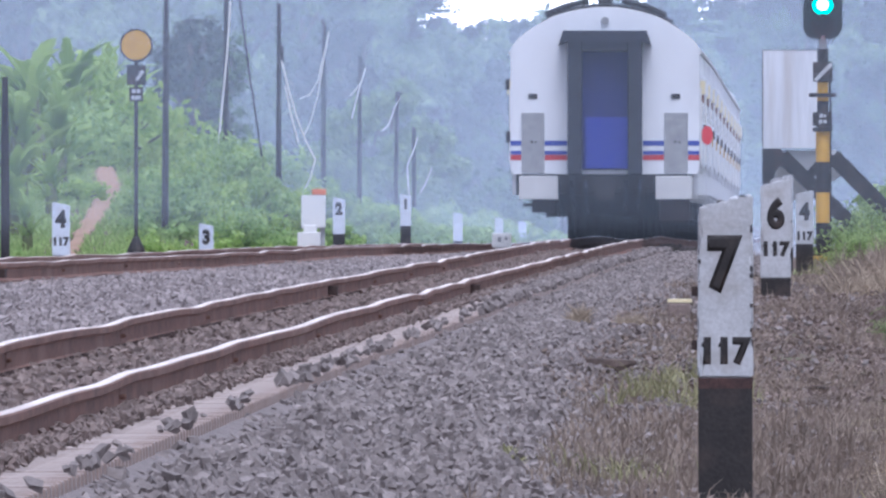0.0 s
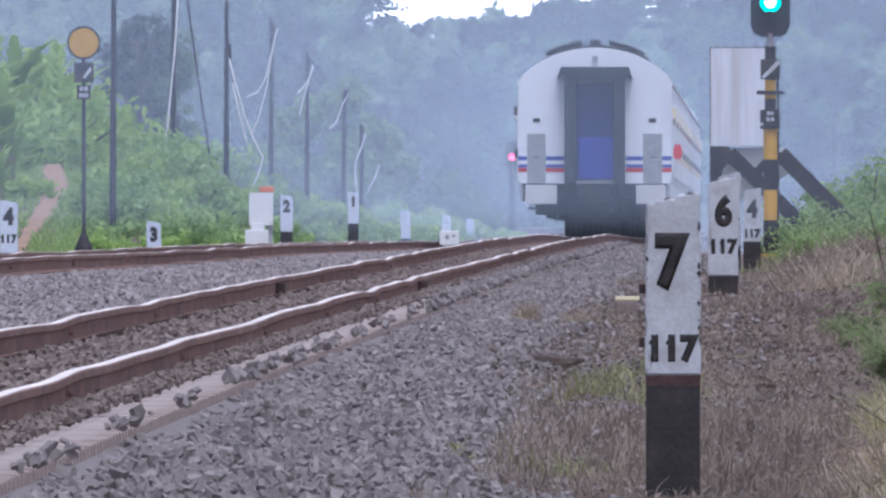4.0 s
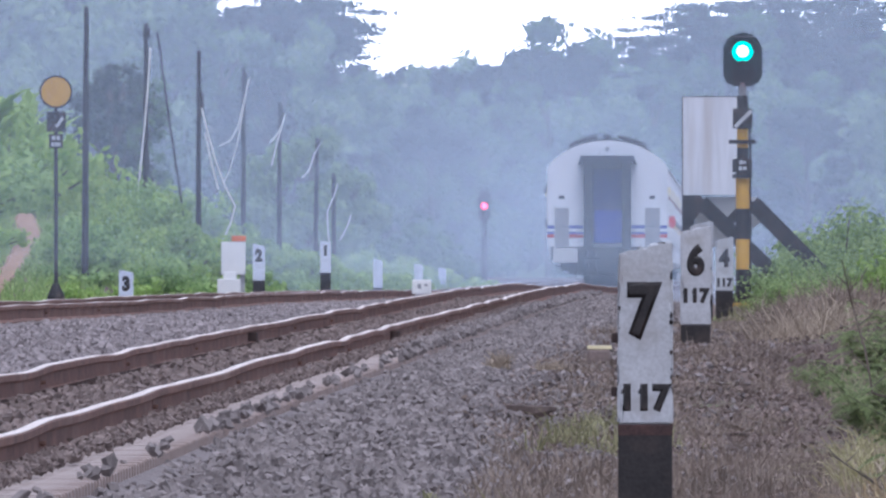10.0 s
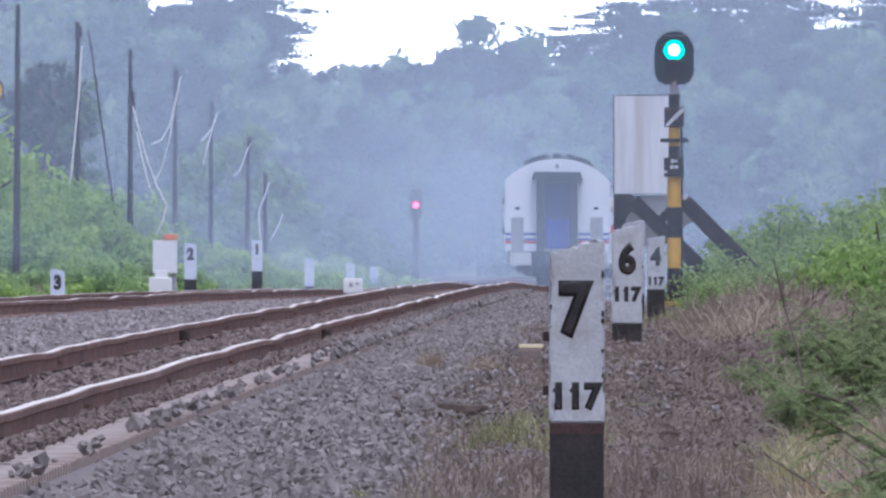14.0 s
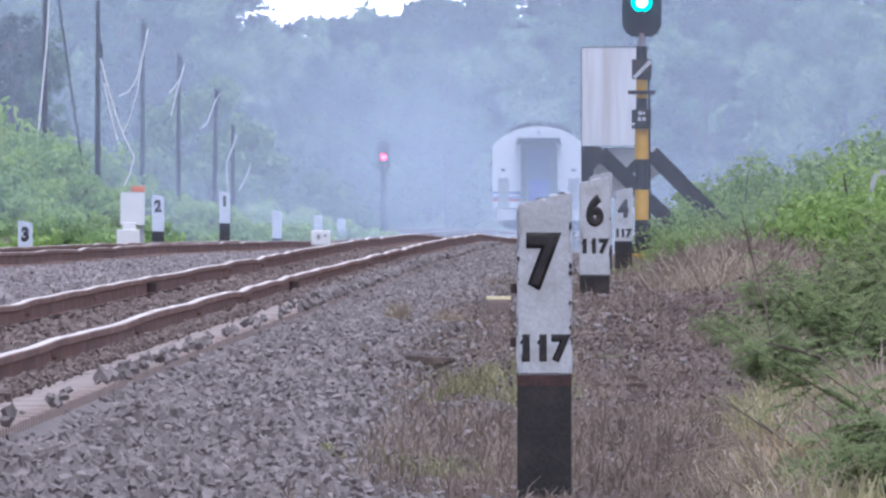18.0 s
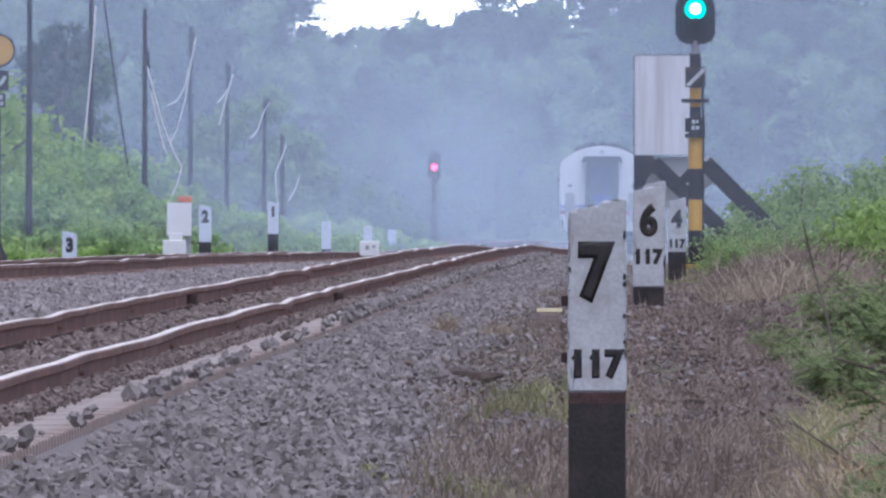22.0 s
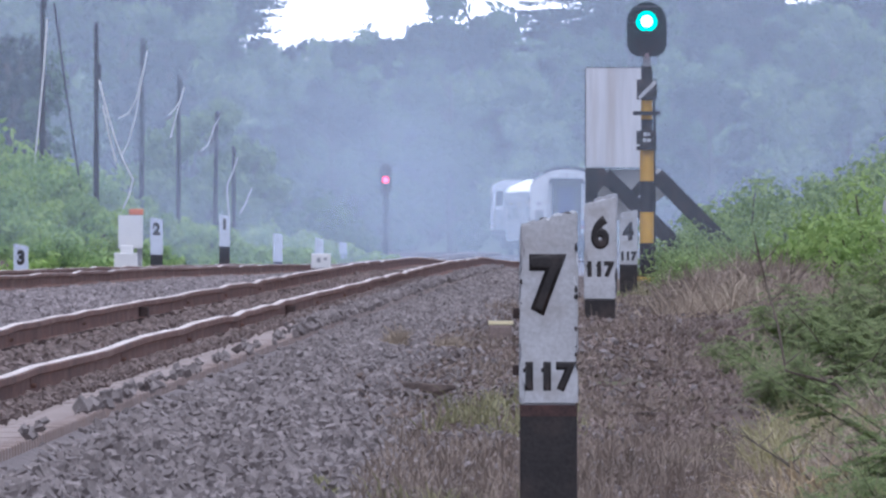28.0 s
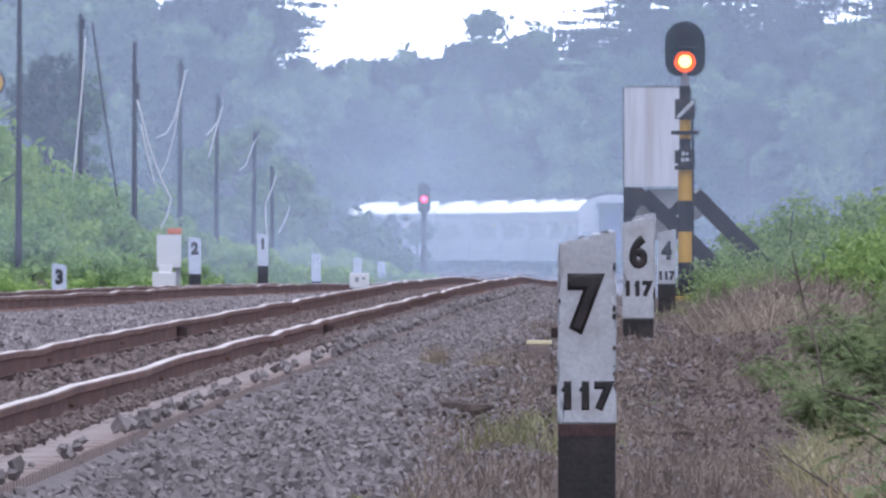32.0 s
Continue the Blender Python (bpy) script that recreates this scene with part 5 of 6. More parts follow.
def locomotive():
    l = thing("locomotive", "white hood diesel locomotive with a cab at its leading end", "locomotive")
    bm = bmesh.new()
    prism(bm, [(-0.88, 1.2), (-0.88, 3.05), (-0.62, 3.36), (0.62, 3.36), (0.88, 3.05), (0.88, 1.2)], "y", -7.0, 5.0)
    hood = part("hood", bm, M_COACH, l, "white engine hood narrower than the cab")
    boxes("radiator_grille", M_DARK, hood, [(-0.90, -0.882, -6.4, -4.2, 1.9, 2.9), (0.882, 0.90, -6.4, -4.2, 1.9, 2.9)], "dark radiator grille")
    boxes("stripe", M_STRIPE_RED, hood, [(-0.888, -0.882, -3.6, 4.6, 1.75, 2.0), (0.882, 0.888, -3.6, 4.6, 1.75, 2.0)], "red side stripe")
    boxes("exhaust", M_DARK, hood, [(-0.2, 0.2, 0.6, 1.3, 3.36, 3.62)], "dark exhaust stack", 0.03)
    boxes("frame", M_DARK, l, [(-1.40, 1.40, -7.6, 7.6, 0.95, 1.2)], "dark underframe with side walkways", 0.02)
    bm = bmesh.new()
    prism(bm, [(-1.42, 1.2), (-1.42, 3.15), (-1.30, 3.42), (-0.75, 3.66), (0.75, 3.66), (1.30, 3.42), (1.42, 3.15), (1.42, 1.2)], "y", 5.0, 7.3)
    cab = part("cab", bm, M_COACH, l, "white driver cab")
    for yf, sgn in ((5.0, -1), (7.3, 1)):
        ya, yb = sorted((yf, yf + sgn * 0.02))
        for xa, xb in ((-1.26, -0.92), (0.92, 1.26)) if sgn < 0 else ((-1.2, -0.15), (0.15, 1.2)):
            boxes("cab_window", M_WINDOW, cab, [(xa, xb, ya, yb, 2.40, 3.10)], "dark cab window", 0.01)
    for xs in (-1, 1):
        xa, xb = sorted((xs * 1.42, xs * 1.435))
        boxes("cab_window", M_WINDOW, cab, [(xa, xb, 5.6, 6.7, 2.4, 3.1)], "dark cab window")
        rails = bmesh.new()
        for y in np.arange(-7.2, 5.0, 1.5):
            tube(rails, [(xs * 1.33, y, 1.2), (xs * 1.33, y, 2.15)], 0.02, 6)
        tube(rails, [(xs * 1.33, -7.3, 2.15), (xs * 1.33, 4.9, 2.15)], 0.02, 6)
        part("handrail", rails, M_GREY, l, "grey walkway handrail")
    boxes("fuel_tank", M_DARK, l, [(-1.2, 1.2, -2.2, 2.2, 0.3, 0.95)], "", 0.05)
    for yb in (-4.6, 4.6):
        bg = boxes("bogie", M_DARK, l, [(-1.0, 1.0, yb - 2.0, yb + 2.0, 0.4, 0.9)], "", 0.03)
        for ya in (-1.5, 0, 1.5):
            for xw in (-0.60, 0.50):
                bm = bmesh.new()
                tube(bm, [(xw, yb + ya, 0.46), (xw + 0.1, yb + ya, 0.46)], 0.46, 18)
                part("wheel", bm, M_DARK, bg)
    return l


rear_coach = coach(True)
plain_coach = coach(False)
coaches = [rear_coach, plain_coach] + [copy_thing(plain_coach, pose(0, 0, 0)) for k in range(9)]
loco = locomotive()

# ---------------------------------------------------------------- grass
def blades(name, label, seed, count, where, length, width, material, lean=0.5):
    """Bent grass blades; where gives x, y arrays."""
    rng = np.random.default_rng(seed)
    x, y = where(rng, count)
    z = ground_z(x, y) - 0.02
    a = rng.uniform(0, 6.28, count)
    ln = length[0] + (length[1] - length[0]) * rng.random(count) ** 1.8 * (0.55 + 0.45 * np.sin(x * 23 + y * 0.9) ** 2)
    bend_by = ln * rng.uniform(0.1, lean, count)
    w = rng.uniform(width[0], width[1], count) / 2
    base = np.stack([x, y, z], -1)
    out = np.stack([np.cos(a), np.sin(a), np.zeros(count)], -1)
    side = np.stack([w, 0 * w, 0 * w], -1)
    mid = base + out * (bend_by * 0.35)[:, None] + np.stack([0 * ln, 0 * ln, ln * 0.6], -1)
    tip = base + out * bend_by[:, None] + np.stack([0 * ln, 0 * ln, ln * (1 - 0.3 * bend_by / ln)], -1)
    v = np.stack([base - side, base + side, mid + side * 0.7, mid - side * 0.7, tip + side * 0.15, tip - side * 0.15], 1).reshape(-1, 3)
    k = np.arange(count)[:, None] * 6
    f = np.concatenate([k + np.array([[0, 1, 2, 3]]), k + np.array([[3, 2, 4, 5]])])
    tagged(new(name, fast_mesh(name, v, f, material)), label, "grass", kind="stuff")


def verge(x0, x1, y0, y1, power=1.0):
    def where(rng, n):
        y = y0 + (y1 - y0) * rng.random(n) ** power
        return rng.uniform(x0, x1, n), y
    return where


def tuft(*spots):
    def where(rng, n):
        k = rng.integers(0, len(spots), n)
        sp = np.array(spots)[k]
        return sp[:, 0] + rng.normal(size=n) * sp[:, 2], sp[:, 1] + rng.normal(size=n) * sp[:, 2] * 4
    return where


def patchy(x0, x1, y0, y1, power=1.0):
    """Grass in drifts: thick in some stretches, thin in others."""
    def where(rng, n):
        y = y0 + (y1 - y0) * rng.random(n * 3) ** power
        x = rng.uniform(x0, x1, n * 3)
        thick = np.sin(x * 4.1 + y * 0.11) + np.sin(x * 1.7 - y * 0.23 + 2) + rng.normal(size=n * 3) * 0.5
        best = np.argsort(-thick)[:n]
        return x[best], y[best]
    return where


def leaf_litter(seed, count, where, size):
    """Fallen, curled dry leaves lying at all angles."""
    rng = np.random.default_rng(seed)
    x, y = where(rng, count)
    ok = x - TRACK_X > 2.5 - 0.62 * step(160, 200, y) * step(330, 250, y) + rng.normal(size=count) * 0.10 + 0.05
    x, y = x[ok], y[ok]
    count = len(x)
    p = np.stack([x, y, ground_z(x, y) + rng.uniform(-0.015, 0.03, count)], -1)
    a = rng.normal(size=(count, 3)) * np.array([1, 1, 0.7])
    a /= np.linalg.norm(a, axis=1)[:, None]
    b = np.cross(a, rng.normal(size=(count, 3)))
    b /= np.linalg.norm(b, axis=1)[:, None]
    ln = size * rng.uniform(0.5, 1.5, (count, 1))
    curl = np.cross(a, b) * ln * 0.25
    q = np.stack([p - a * ln, p + b * ln * 0.45 + curl, p + a * ln, p - b * ln * 0.45 + curl], 1).reshape(-1, 3)
    k = np.arange(count)[:, None] * 4
    f = np.concatenate([k + np.array([[0, 1, 2]]), k + np.array([[0, 2, 3]])])
    tagged(new("leaf_litter", fast_mesh("leaf_litter", q, f, M_FALLEN)), "brown fallen leaf litter covering the verge", "leaf litter", kind="stuff")


leaf_litter(21, 36000, verge(-1.75, 2.8, 104, 345, 1.3), 0.020)
leaf_litter(25, 20000, patchy(-1.75, 2.8, 104, 345, 1.3), 0.034)
blades("dry_grass", "short dry brown grass on the verge", 1, 26000, patchy(-1.5, 2.6, 104, 340, 1.6), (0.03, 0.17), (0.006, 0.014), M_DRY, 1.4)
blades("dry_grass", "upright brown grass stalks beside the post", 31, 9000, verge(-1.35, 0.9, 146, 176, 1.2), (0.05, 0.20), (0.006, 0.012), M_DRY, 0.6)
blades("dry_grass", "fallen dry stalks on the verge", 2, 16000, patchy(-1.4, 2.8, 104, 330, 1.4), (0.05, 0.20), (0.004, 0.008), M_DRY, 2.4)
blades("dry_grass", "tall straw-coloured grass beside the shrubs", 3, 14000, tuft((0.55, 148, 0.12), (0.8, 153, 0.15), (0.7, 140, 0.15), (0.95, 160, 0.2), (1.1, 276, 0.35), (1.2, 150, 0.16), (1.05, 166, 0.22), (1.4, 172, 0.2), (1.3, 185, 0.2), (0.75, 275, 0.3), (1.0, 283, 0.35), (0.55, 268, 0.25), (1.3, 278, 0.35), (0.4, 300, 0.3), (0.95, 205, 0.2), (1.6, 160, 0.3), (1.2, 230, 0.3)), (0.06, 0.40), (0.004, 0.010), M_STRAW, 2.3)
blades("green_grass", "green grass tufts on the verge", 4, 1800, tuft((-0.98, 186, 0.07), (-0.85, 192, 0.11), (-0.60, 184, 0.14), (-1.0, 152, 0.12), (-0.2, 420, 0.2), (0.1, 440, 0.3), (-0.1, 380, 0.15), (1.4, 140, 0.12), (1.2, 132, 0.14)), (0.05, 0.26), (0.006, 0.012), M_GREEN_GRASS, 1.6)
blades("green_grass", "pale green arching grass tuft on the verge", 32, 150, tuft((-1.16, 179, 0.025), (-1.10, 183, 0.03), (-0.95, 183, 0.06), (-0.80, 180, 0.05)), (0.08, 0.36), (0.007, 0.013), M_GREEN_GRASS, 1.8)
blades("dry_grass", "pale dry tufts at the ballast edge", 5, 1500, tuft((-1.4, 232, 0.05), (0.55, 148, 0.10), (0.75, 152, 0.10)), (0.06, 0.17), (0.004, 0.008), M_STRAW, 1.0)
blades("green_grass", "pale yellow-green arching grass beside the post", 26, 1100, tuft((0.62, 141, 0.10), (0.85, 144, 0.14), (0.75, 150, 0.14), (1.0, 152, 0.16), (0.9, 137, 0.12)), (0.08, 0.42), (0.005, 0.011), M_PALE_GRASS, 2.0)
blades("dry_grass", "clump of long yellow arching dry grass", 27, 230, tuft((0.60, 149, 0.05), (0.66, 151, 0.06), (0.74, 150, 0.06)), (0.18, 0.44), (0.008, 0.016), M_GOLD, 2.4)
blades("dry_grass", "tangled brown dead weeds heaped beside the kilometre posts", 34, 4200, tuft((0.20, 272, 0.07), (0.36, 270, 0.12), (0.5, 276, 0.15), (0.7, 274, 0.16), (0.9, 280, 0.18), (1.15, 278, 0.2)), (0.10, 0.52), (0.009, 0.018), M_DRY, 1.9)
blades("dry_grass", "pale broken stalks in the heap of dead weeds", 35, 600, tuft((0.3, 270, 0.08), (0.48, 272, 0.10), (0.62, 268, 0.12), (0.85, 276, 0.15)), (0.15, 0.52), (0.008, 0.016), M_STRAW, 2.2)
blades("dry_grass", "pale upright straw between the shrubs", 33, 2600, tuft((0.66, 163, 0.10), (0.80, 166, 0.12), (0.95, 162, 0.12), (1.1, 168, 0.15), (0.85, 172, 0.12)), (0.10, 0.36), (0.006, 0.013), M_STRAW, 0.9)
blades("dry_grass", "pale straw tuft at the ballast edge", 36, 150, tuft((-1.79, 232, 0.03), (-1.75, 232, 0.02)), (0.12, 0.24), (0.007, 0.014), M_STRAW, 0.9)
blades("green_grass", "long pale arching grass at the foot of the shrubs", 39, 2300, tuft((0.60, 162, 0.05), (0.72, 165, 0.08), (0.85, 168, 0.10), (0.66, 172, 0.08), (0.80, 176, 0.10), (0.95, 172, 0.10), (1.1, 165, 0.10)), (0.14, 0.44), (0.006, 0.012), M_PALE_GRASS, 1.8)
blades("weeds", "small green weeds in the ballast", 6, 700, tuft((-1.5, 152, 0.025), (-1.46, 150, 0.02), (-1.15, 134, 0.03)), (0.03, 0.10), (0.010, 0.02), M_GREEN_GRASS, 1.0)
def off_path(rng, n):
    x, y = verge(-17, -9.6, 560, 900, 1.2)(rng, n)
    return np.where((np.abs(x - np.interp(y, py, pxs)) < 0.55) & (y < 690), x + 3.0, x), y


blades("green_grass", "tangled green weeds beside the clay path", 17, 9000, lambda rng, n: (lambda x, y: (np.where(np.abs(x - np.interp(y, py, pxs)) < 0.24, x - 0.8, x), y))(*verge(-16.8, -12.8, 578, 690, 1.1)(rng, n)), (0.08, 0.26), (0.02, 0.05), M_LEAF_BUSH, 1.2)
def path_edge(rng, n):
    """Ragged growth that hangs over both edges of the path."""
    y = rng.uniform(600, 674, n)
    side = np.where(rng.random(n) < 0.5, -1, 1)
    return np.interp(y, py, pxs) + side * (np.interp(y, py, half) + np.abs(rng.normal(size=n)) * 0.10 - 0.03), y


blades("green_grass", "pale green weeds hanging over the edge of the clay path", 37, 1500, path_edge, (0.06, 0.24), (0.012, 0.035), M_LEAF_BUSH, 1.6)
blades("dry_grass", "brown weeds at the edge of the clay path", 38, 500, path_edge, (0.05, 0.18), (0.012, 0.03), M_DRY, 1.6)
blades("green_grass", "rough green grass at the foot of the bank", 7, 20000, off_path, (0.12, 0.42), (0.02, 0.045), M_LEAF_BUSH, 0.8)
blades("green_grass", "bright green grass behind the hectometre posts", 18, 5000, verge(-0.6, 0.9, 375, 470, 1.0), (0.05, 0.13), (0.008, 0.02), M_MEADOW, 0.8)
blades("green_grass", "green grass behind the kilometre posts", 8, 6000, verge(-0.3, 4.0, 360, 620, 1.2), (0.08, 0.3), (0.01, 0.025), M_GREEN_GRASS, 0.8)

# ---------------------------------------------------------------- sleepers


def sleeper_mesh():
    bm = bmesh.new()
    box(bm, -1.0, 1.0, -0.12, 0.12, -0.16, 0.0, 0.012)
    return mesh_of("sleeper", bm, M_CONCRETE)


sl_mesh = sleeper_mesh()
SLEEPERS_Y = 100 + 0.6 * np.arange(1000)
for y in SLEEPERS_Y[:300]:
    s_ob = part("sleeper", sl_mesh, M_CONCRETE, main_track)
    s_ob.matrix_basis = pose(TRACK_X, y, float(rail_z(y)) - 0.161, random.uniform(-0.15, 0.15), random.uniform(-0.15, 0.15), random.uniform(-0.5, 0.5))
rest = np.concatenate([100 - 0.6 * np.arange(1, 260), SLEEPERS_Y[300:]])
cube = np.array([(-1, -0.12, -0.16), (1, -0.12, -0.16), (1, 0.12, -0.16), (-1, 0.12, -0.16), (-1, -0.12, 0), (1, -0.12, 0), (1, 0.12, 0), (-1, 0.12, 0)])
cube_f = np.array([(3, 2, 1, 0), (4, 5, 6, 7), (0, 1, 5, 4), (1, 2, 6, 5), (2, 3, 7, 6), (3, 0, 4, 7)])


def many(shape, faces, places):
    v = (places[:, None, :] + shape[None]).reshape(-1, 3)
    f = (np.arange(len(places))[:, None, None] * len(shape) + faces[None]).reshape(-1, faces.shape[1])
    return v, f


v, f = many(cube, cube_f, np.stack([np.full(len(rest), TRACK_X), rest, rail_z(rest) - 0.161], -1))
tagged(part("far_sleepers", fast_mesh("far_sleepers", v, f, M_CONCRETE), M_CONCRETE, main_track), kind="stuff")
ly = 200 + 0.6 * np.arange(900)
v, f = many(cube, cube_f, np.stack([np.full(len(ly), LEFT_X), ly, left_rail_z(ly) - 0.161], -1))
tagged(part("far_sleepers", fast_mesh("far_sleepers", v, f, M_CONCRETE), M_CONCRETE, left_track), kind="stuff")
clip = cube * np.array([0.03, 0.25, 0.2])
cl = np.concatenate([np.stack([np.full(400, TRACK_X + sd * 0.5685 + off), SLEEPERS_Y[:400], rail_z(SLEEPERS_Y[:400]) - 0.125], -1) for sd in (-1, 1) for off in (-0.085, 0.085)])
v, f = many(clip, cube_f, cl)
tagged(part("rail_clips", fast_mesh("rail_clips", v, f, M_RUST_DARK), M_RUST_DARK, main_track), kind="stuff")

# ---------------------------------------------------------------- ballast stones
BLOCK = np.array([(-1, -1, -1), (1, -1, -1), (1, 1, -1), (-1, 1, -1), (-1, -1, 1), (1, -1, 1), (1, 1, 1), (-1, 1, 1)], float) * 0.78
BLOCK_F = np.array([(3, 2, 1), (3, 1, 0), (4, 5, 6), (4, 6, 7), (0, 1, 5), (0, 5, 4), (1, 2, 6), (1, 6, 5), (2, 3, 7), (2, 7, 6), (3, 0, 4), (3, 4, 7)])


def rock_shapes(rng, n):
    """n crushed stones of unit size: broken blocks with sharp edges, turned every way."""
    v = BLOCK[None] * rng.uniform(0.45, 1.25, (n, 8, 3)) * np.stack([rng.uniform(0.9, 1.45, n), rng.uniform(0.65, 1.05, n), rng.uniform(0.4, 0.85, n)], -1)[:, None, :]
    q = rng.normal(size=(n, 4)) * np.array([1.0, 0.55, 0.55, 1.0])
    w, x, y, z = (q / np.linalg.norm(q, axis=1)[:, None]).T
    turn = np.stack([1 - 2 * (y * y + z * z), 2 * (x * y - z * w), 2 * (x * z + y * w), 2 * (x * y + z * w), 1 - 2 * (x * x + z * z), 2 * (y * z - x * w), 2 * (x * z - y * w), 2 * (y * z + x * w), 1 - 2 * (x * x + y * y)], -1).reshape(n, 3, 3)
    return np.einsum("nij,nkj->nki", turn, v)


def scatter(seed, n, u0, u1, y0, y1, power):
    rng = np.random.default_rng(seed)
    y = y0 + (y1 - y0) * rng.random(n) ** power
    u = rng.uniform(u0, u1, n)
    return rng, u, y


def stones(name, label, seed, n, u0, u1, y0, y1, size, material, power=1.7, keep=None, centre=TRACK_X, lift=None):
    rng, u, y = scatter(seed, n, u0, u1, y0, y1, power)
    if keep is not None:
        ok = keep(u, y, rng)
        u, y = u[ok], y[ok]
    n = len(u)
    x = centre + u
    z = ground_z(x, y) + rng.uniform(-0.01, 0.03, n) + (np.where(np.abs(u) < 1.02, 0.04, np.clip(1.32 - np.abs(u), 0, 0.3) * -0.13) if lift else 0)
    r = size * rng.uniform(0.55, 1.35, n)
    v = rock_shapes(rng, n) * r[:, None, None] + np.stack([x, y, z], -1)[:, None, :]
    f = (np.arange(n)[:, None, None] * 8 + BLOCK_F[None]).reshape(-1, 3)
    return tagged(new(name, fast_mesh(name, v.reshape(-1, 3), f, material)), label, "ballast", kind="stuff")


def verge_edge(y):
    """Where the ballast gives way to the dirt verge, from the track's middle."""
    return 2.5 - 0.62 * step(160, 200, y) * step(330, 250, y) + 0.10 * np.sin(y / 3.1) + 0.08 * np.sin(y / 1.3 + 1)


def off_sleepers(u, y, rng):
    """Leaves stretches of the sleeper ends bare, and ends where the verge begins."""
    heaped = np.sin(y / 9.0) + 0.6 * np.sin(y / 3.7 + 1) < -0.95
    inner = np.interp(y, [84, 145, 160, 178, 200, 238, 262, 560], [1.04, 1.035, 0.99, 1.0, 1.04, 1.02, 0.86, 0.76]) + 0.03 * np.sin(y / 2.3) + rng.normal(size=len(u)) * 0.03
    return ((u > inner) & (u < verge_edge(y) + rng.normal(size=len(u)) * 0.12)) | ((u < inner) & (rng.random(len(u)) < np.where(heaped, 0.006, 0.001)))


stones("ballast", "loose grey crushed stone ballast beside the rail", 1, 56000, 0.66, 2.65, 84, 560, 0.027, M_STONE, 1.7, off_sleepers, lift=True)
stones("ballast", "rust-stained crushed stone between the rails", 2, 12000, -0.5, 0.5, 84, 480, 0.026, M_STONE_RUST, lift=True)
stones("ballast", "small rust-stained stones along the rail foot", 22, 9000, 0.62, 0.77, 84, 430, 0.016, M_STONE_RUST, 1.7, lift=True)
stones("ballast", "small rust-stained stones along the rail foot", 23, 9000, -0.84, -0.62, 100, 430, 0.018, M_STONE_RUST, 1.7, lift=True)
stones("ballast", "grey crushed stone ballast between the tracks", 3, 36000, -3.35, -0.80, 120, 540, 0.030, M_STONE_PALE, 1.5)
stones("ballast", "grey crushed stone ballast along the line", 5, 9000, 0.66, 2.5, -50, 86, 0.034, M_STONE, 1.0, off_sleepers, lift=True)
stones("ballast", "rust-stained crushed stone between the rails", 6, 6000, -0.5, 0.5, -50, 86, 0.032, M_STONE_RUST, 1.0, lift=True)
stones("gravel", "scattered stones among leaf litter on the dry verge", 4, 9000, 1.6, 4.9, 100, 340, 0.017, M_LITTER, 1.4, lambda u, y, rng: u > verge_edge(y) - 0.15)
stones("gravel", "grey stones strayed from the ballast onto the dry verge", 24, 16000, 1.7, 3.8, 104, 320, 0.024, M_STONE, 1.2, lambda u, y, rng: (u > verge_edge(y) - 0.1) & (rng.random(len(u)) < np.exp(-(u - verge_edge(y)) / 0.6)))

near_mesh = []
rng_near = np.random.default_rng(11)
for k in range(12):
    near_mesh.append(fast_mesh("ballast_stone", rock_shapes(rng_near, 1)[0] * 0.034, BLOCK_F, M_STONE))
bed = thing("ballast_edge", "loose grey stones along the ballast edge", "ballast", kind="structure")
_, un, yn = scatter(12, 300, 1.15, 2.4, 110, 150, 1.0)
for k, (u, y) in enumerate(zip(un, yn)):
    st_ob = part("stone", near_mesh[k % 12], M_STONE, bed)
    st_ob.matrix_basis = pose(TRACK_X + u, y, float(ground_z(TRACK_X + u, y)) + 0.025, 0, 0, 37.0 * k)

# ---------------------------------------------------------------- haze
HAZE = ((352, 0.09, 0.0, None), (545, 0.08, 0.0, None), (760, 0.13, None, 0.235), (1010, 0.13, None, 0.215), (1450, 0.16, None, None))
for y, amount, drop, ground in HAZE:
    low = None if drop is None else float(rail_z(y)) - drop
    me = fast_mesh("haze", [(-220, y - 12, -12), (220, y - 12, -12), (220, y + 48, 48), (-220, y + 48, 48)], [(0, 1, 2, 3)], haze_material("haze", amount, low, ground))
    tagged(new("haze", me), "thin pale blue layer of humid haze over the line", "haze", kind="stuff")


def smoke_material(name, amount):
    """Thin exhaust smoke that thins out from its middle."""
    m = haze_material(name, amount)
    n, l = m.node_tree.nodes, m.node_tree.links
    co, grad, noi = n.new("ShaderNodeTexCoord"), n.new("ShaderNodeTexGradient"), n.new("ShaderNodeTexNoise")
    grad.gradient_type = "QUADRATIC_SPHERE"
    noi.inputs["Scale"].default_value, noi.inputs["Detail"].default_value = 1.6, 5
    l.new(co.outputs["Object"], grad.inputs[0])
    l.new(co.outputs["Object"], noi.inputs[0])
    nr, mul, mul2 = n.new("ShaderNodeMapRange"), n.new("ShaderNodeMath"), n.new("ShaderNodeMath")
    nr.inputs[1].default_value, nr.inputs[2].default_value = 0.25, 0.65
    mul.operation = mul2.operation = "MULTIPLY"
    l.new(noi.outputs[0], nr.inputs[0])
    l.new(grad.outputs[1], mul.inputs[0])
    l.new(nr.outputs[0], mul.inputs[1])
    l.new(mul.outputs[0], mul2.inputs[0])
    mul2.inputs[1].default_value = amount
    last = [x for x in n if x.type == "MIX_SHADER" and x.inputs[1].links[0].from_node.type == "BSDF_TRANSPARENT"][0]
    l.new(mul2.outputs[0], last.inputs[0])
    return m


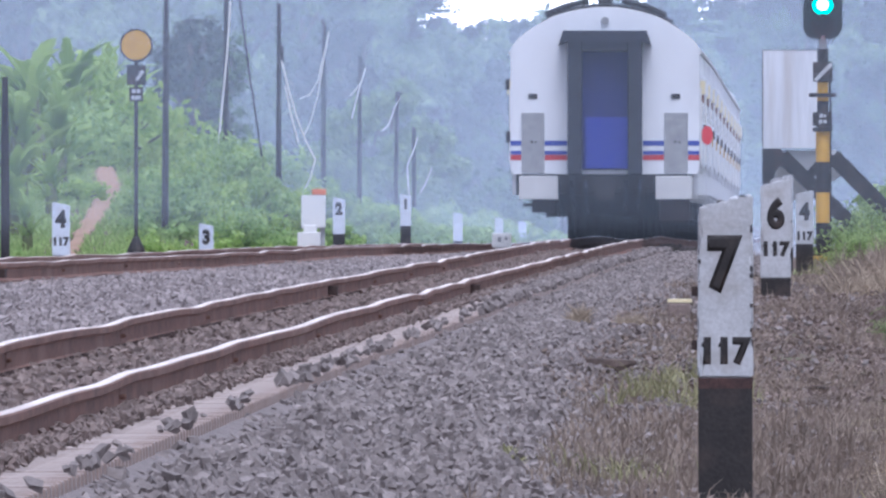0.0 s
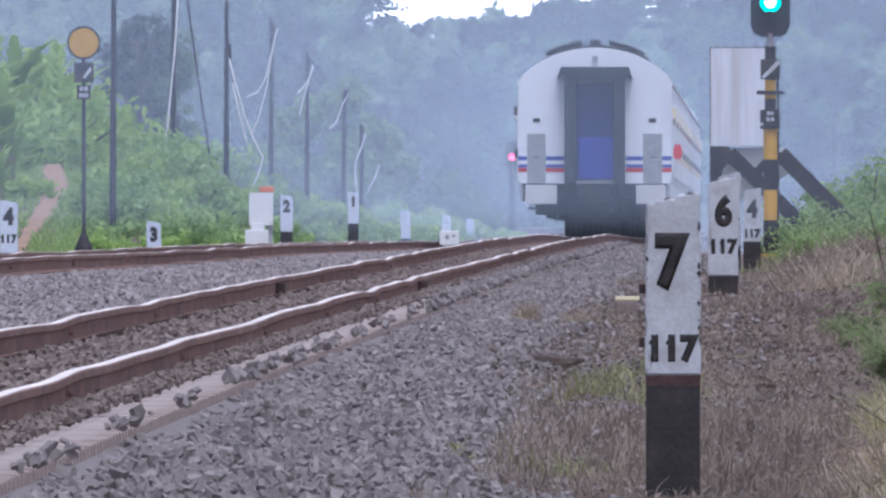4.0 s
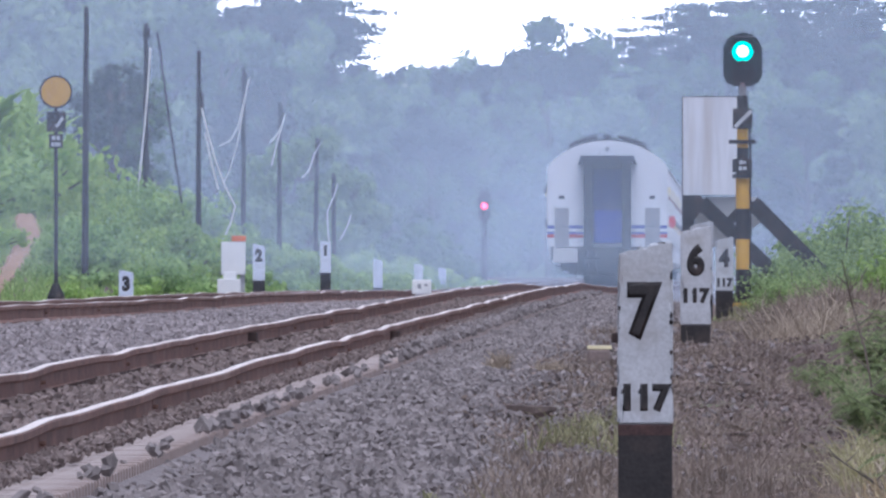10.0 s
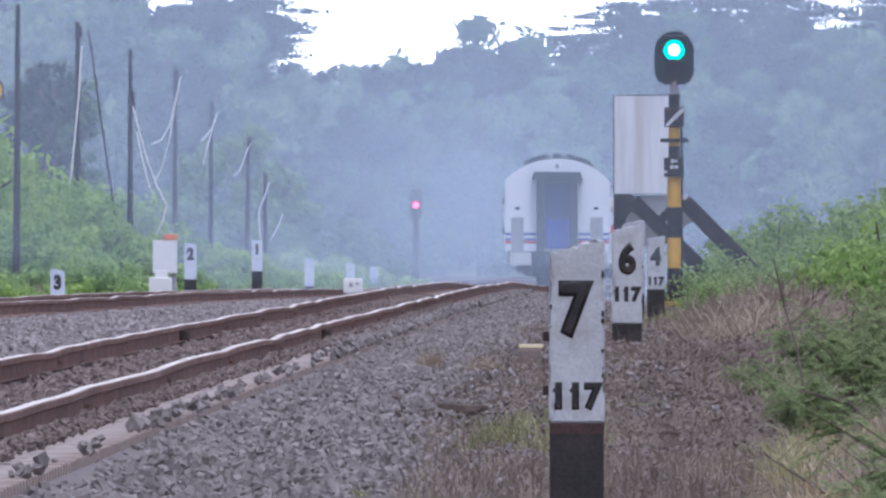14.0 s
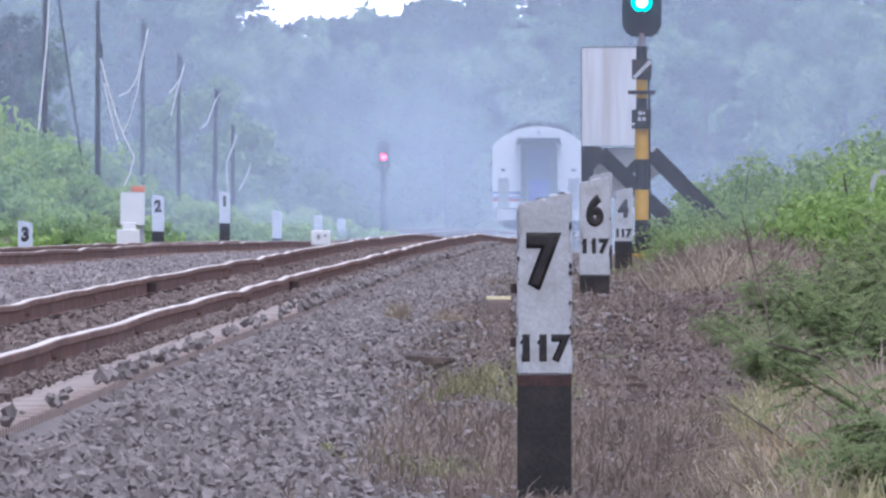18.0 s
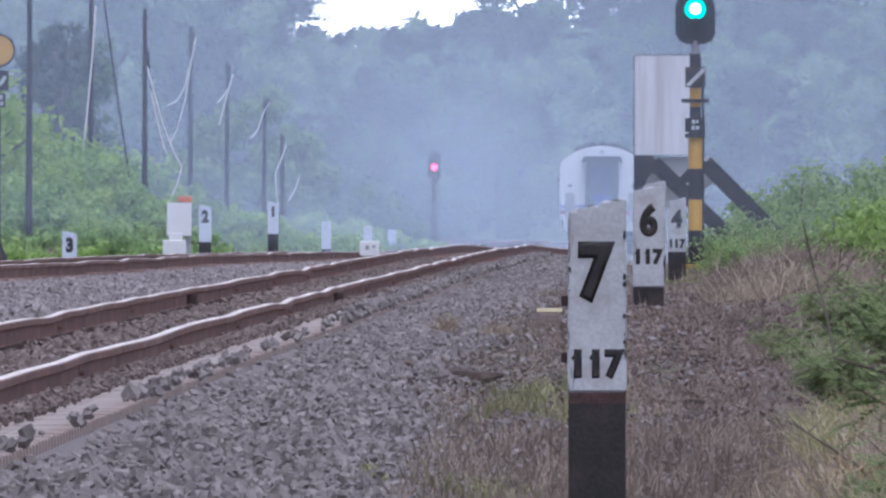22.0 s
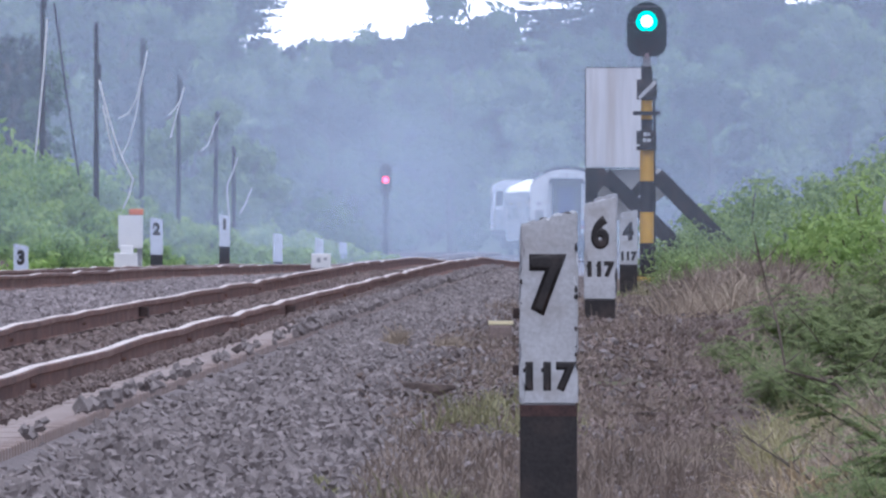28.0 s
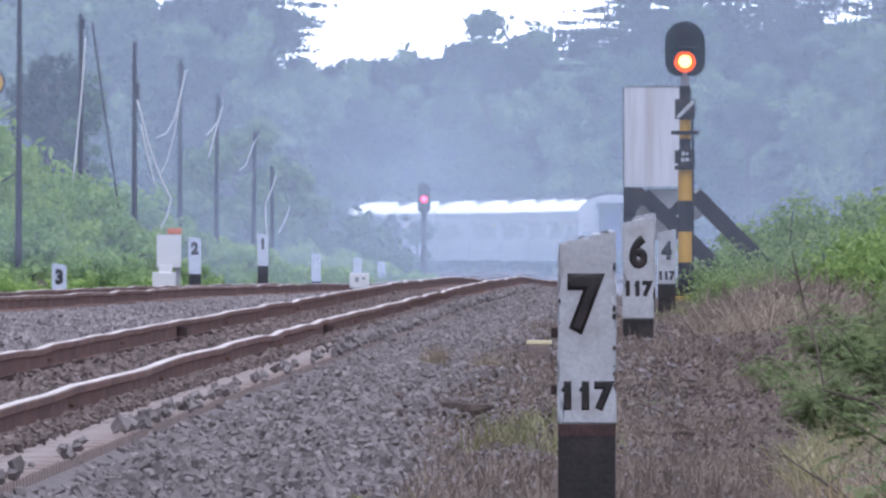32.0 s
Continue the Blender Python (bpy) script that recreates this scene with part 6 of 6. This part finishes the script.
smokes = []
for x, y, z, w, h, amount in ((-6.0, 1120, 2.6, 9.0, 6.5, 0.30), (-7.5, 1390, 1.7, 13.0, 8.0, 0.32)):
    me = fast_mesh("smoke", [(-1, -1, 0), (1, -1, 0), (1, 1, 0), (-1, 1, 0)], [(0, 1, 2, 3)], smoke_material("smoke", amount))
    sm = tagged(new("smoke", me), "thin drifting blue diesel smoke over the track", "smoke", kind="stuff")
    sm.matrix_basis = pose(x, y, CAM_Z + z, 55)
    sm.scale = (w, h, 1)
    smokes.append(sm)

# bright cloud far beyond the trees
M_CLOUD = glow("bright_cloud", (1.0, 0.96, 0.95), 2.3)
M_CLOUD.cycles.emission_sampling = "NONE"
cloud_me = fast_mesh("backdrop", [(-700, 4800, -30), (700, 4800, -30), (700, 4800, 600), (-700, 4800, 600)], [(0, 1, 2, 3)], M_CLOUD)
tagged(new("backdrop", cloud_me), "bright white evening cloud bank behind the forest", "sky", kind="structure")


# ---------------------------------------------------------------- what moves
def on_line(y):
    """Pose of a vehicle whose middle is y metres along the line."""
    off, turn = float(bend(y)), max(y - BEND_Y, 0) / BEND_R
    fall = float(rail_z(y + 8) - rail_z(y - 8)) / 16
    return pose(TRACK_X - off, y, float(rail_z(y)) + 0.004, math.degrees(fall), 0, math.degrees(turn))


def motions():
    times = [0, 0.1, 0.2] + [k * 0.5 for k in range(1, 64)] + [31.8, 31.9, 32]
    for k, ob in enumerate(coaches + [loco]):
        start = 519 + COACH_L / 2 + k * PITCH - (2.4 if ob is loco else 0)
        walk(ob, [(t, on_line(start + 30.2 * t)) for t in times])
    # added flaps stand for lamp switching: green is hidden first, amber uncovered a moment later
    green, amber = 3.865 + 0.13, 3.555 + 0.13
    walk(added_flaps[0], [(0, pose(0, 0, green, -86)), (29.0, pose(0, 0, green, -86)), (29.1, pose(0, 0, green, 0)), (32, pose(0, 0, green, 0))])
    walk(added_flaps[1], [(0, pose(0, 0, amber, 0)), (29.2, pose(0, 0, amber, 0)), (29.35, pose(0, 0, amber, -86)), (32, pose(0, 0, amber, -86))])
    for k, ob in enumerate(smokes):
        home = ob.matrix_basis.copy()
        walk(ob, [(t, Matrix.Translation((-0.09 * t * (1 + k * 0.4), 0, 0.02 * t)) @ home) for t in (0, 8, 16, 24, 32)])


motions()
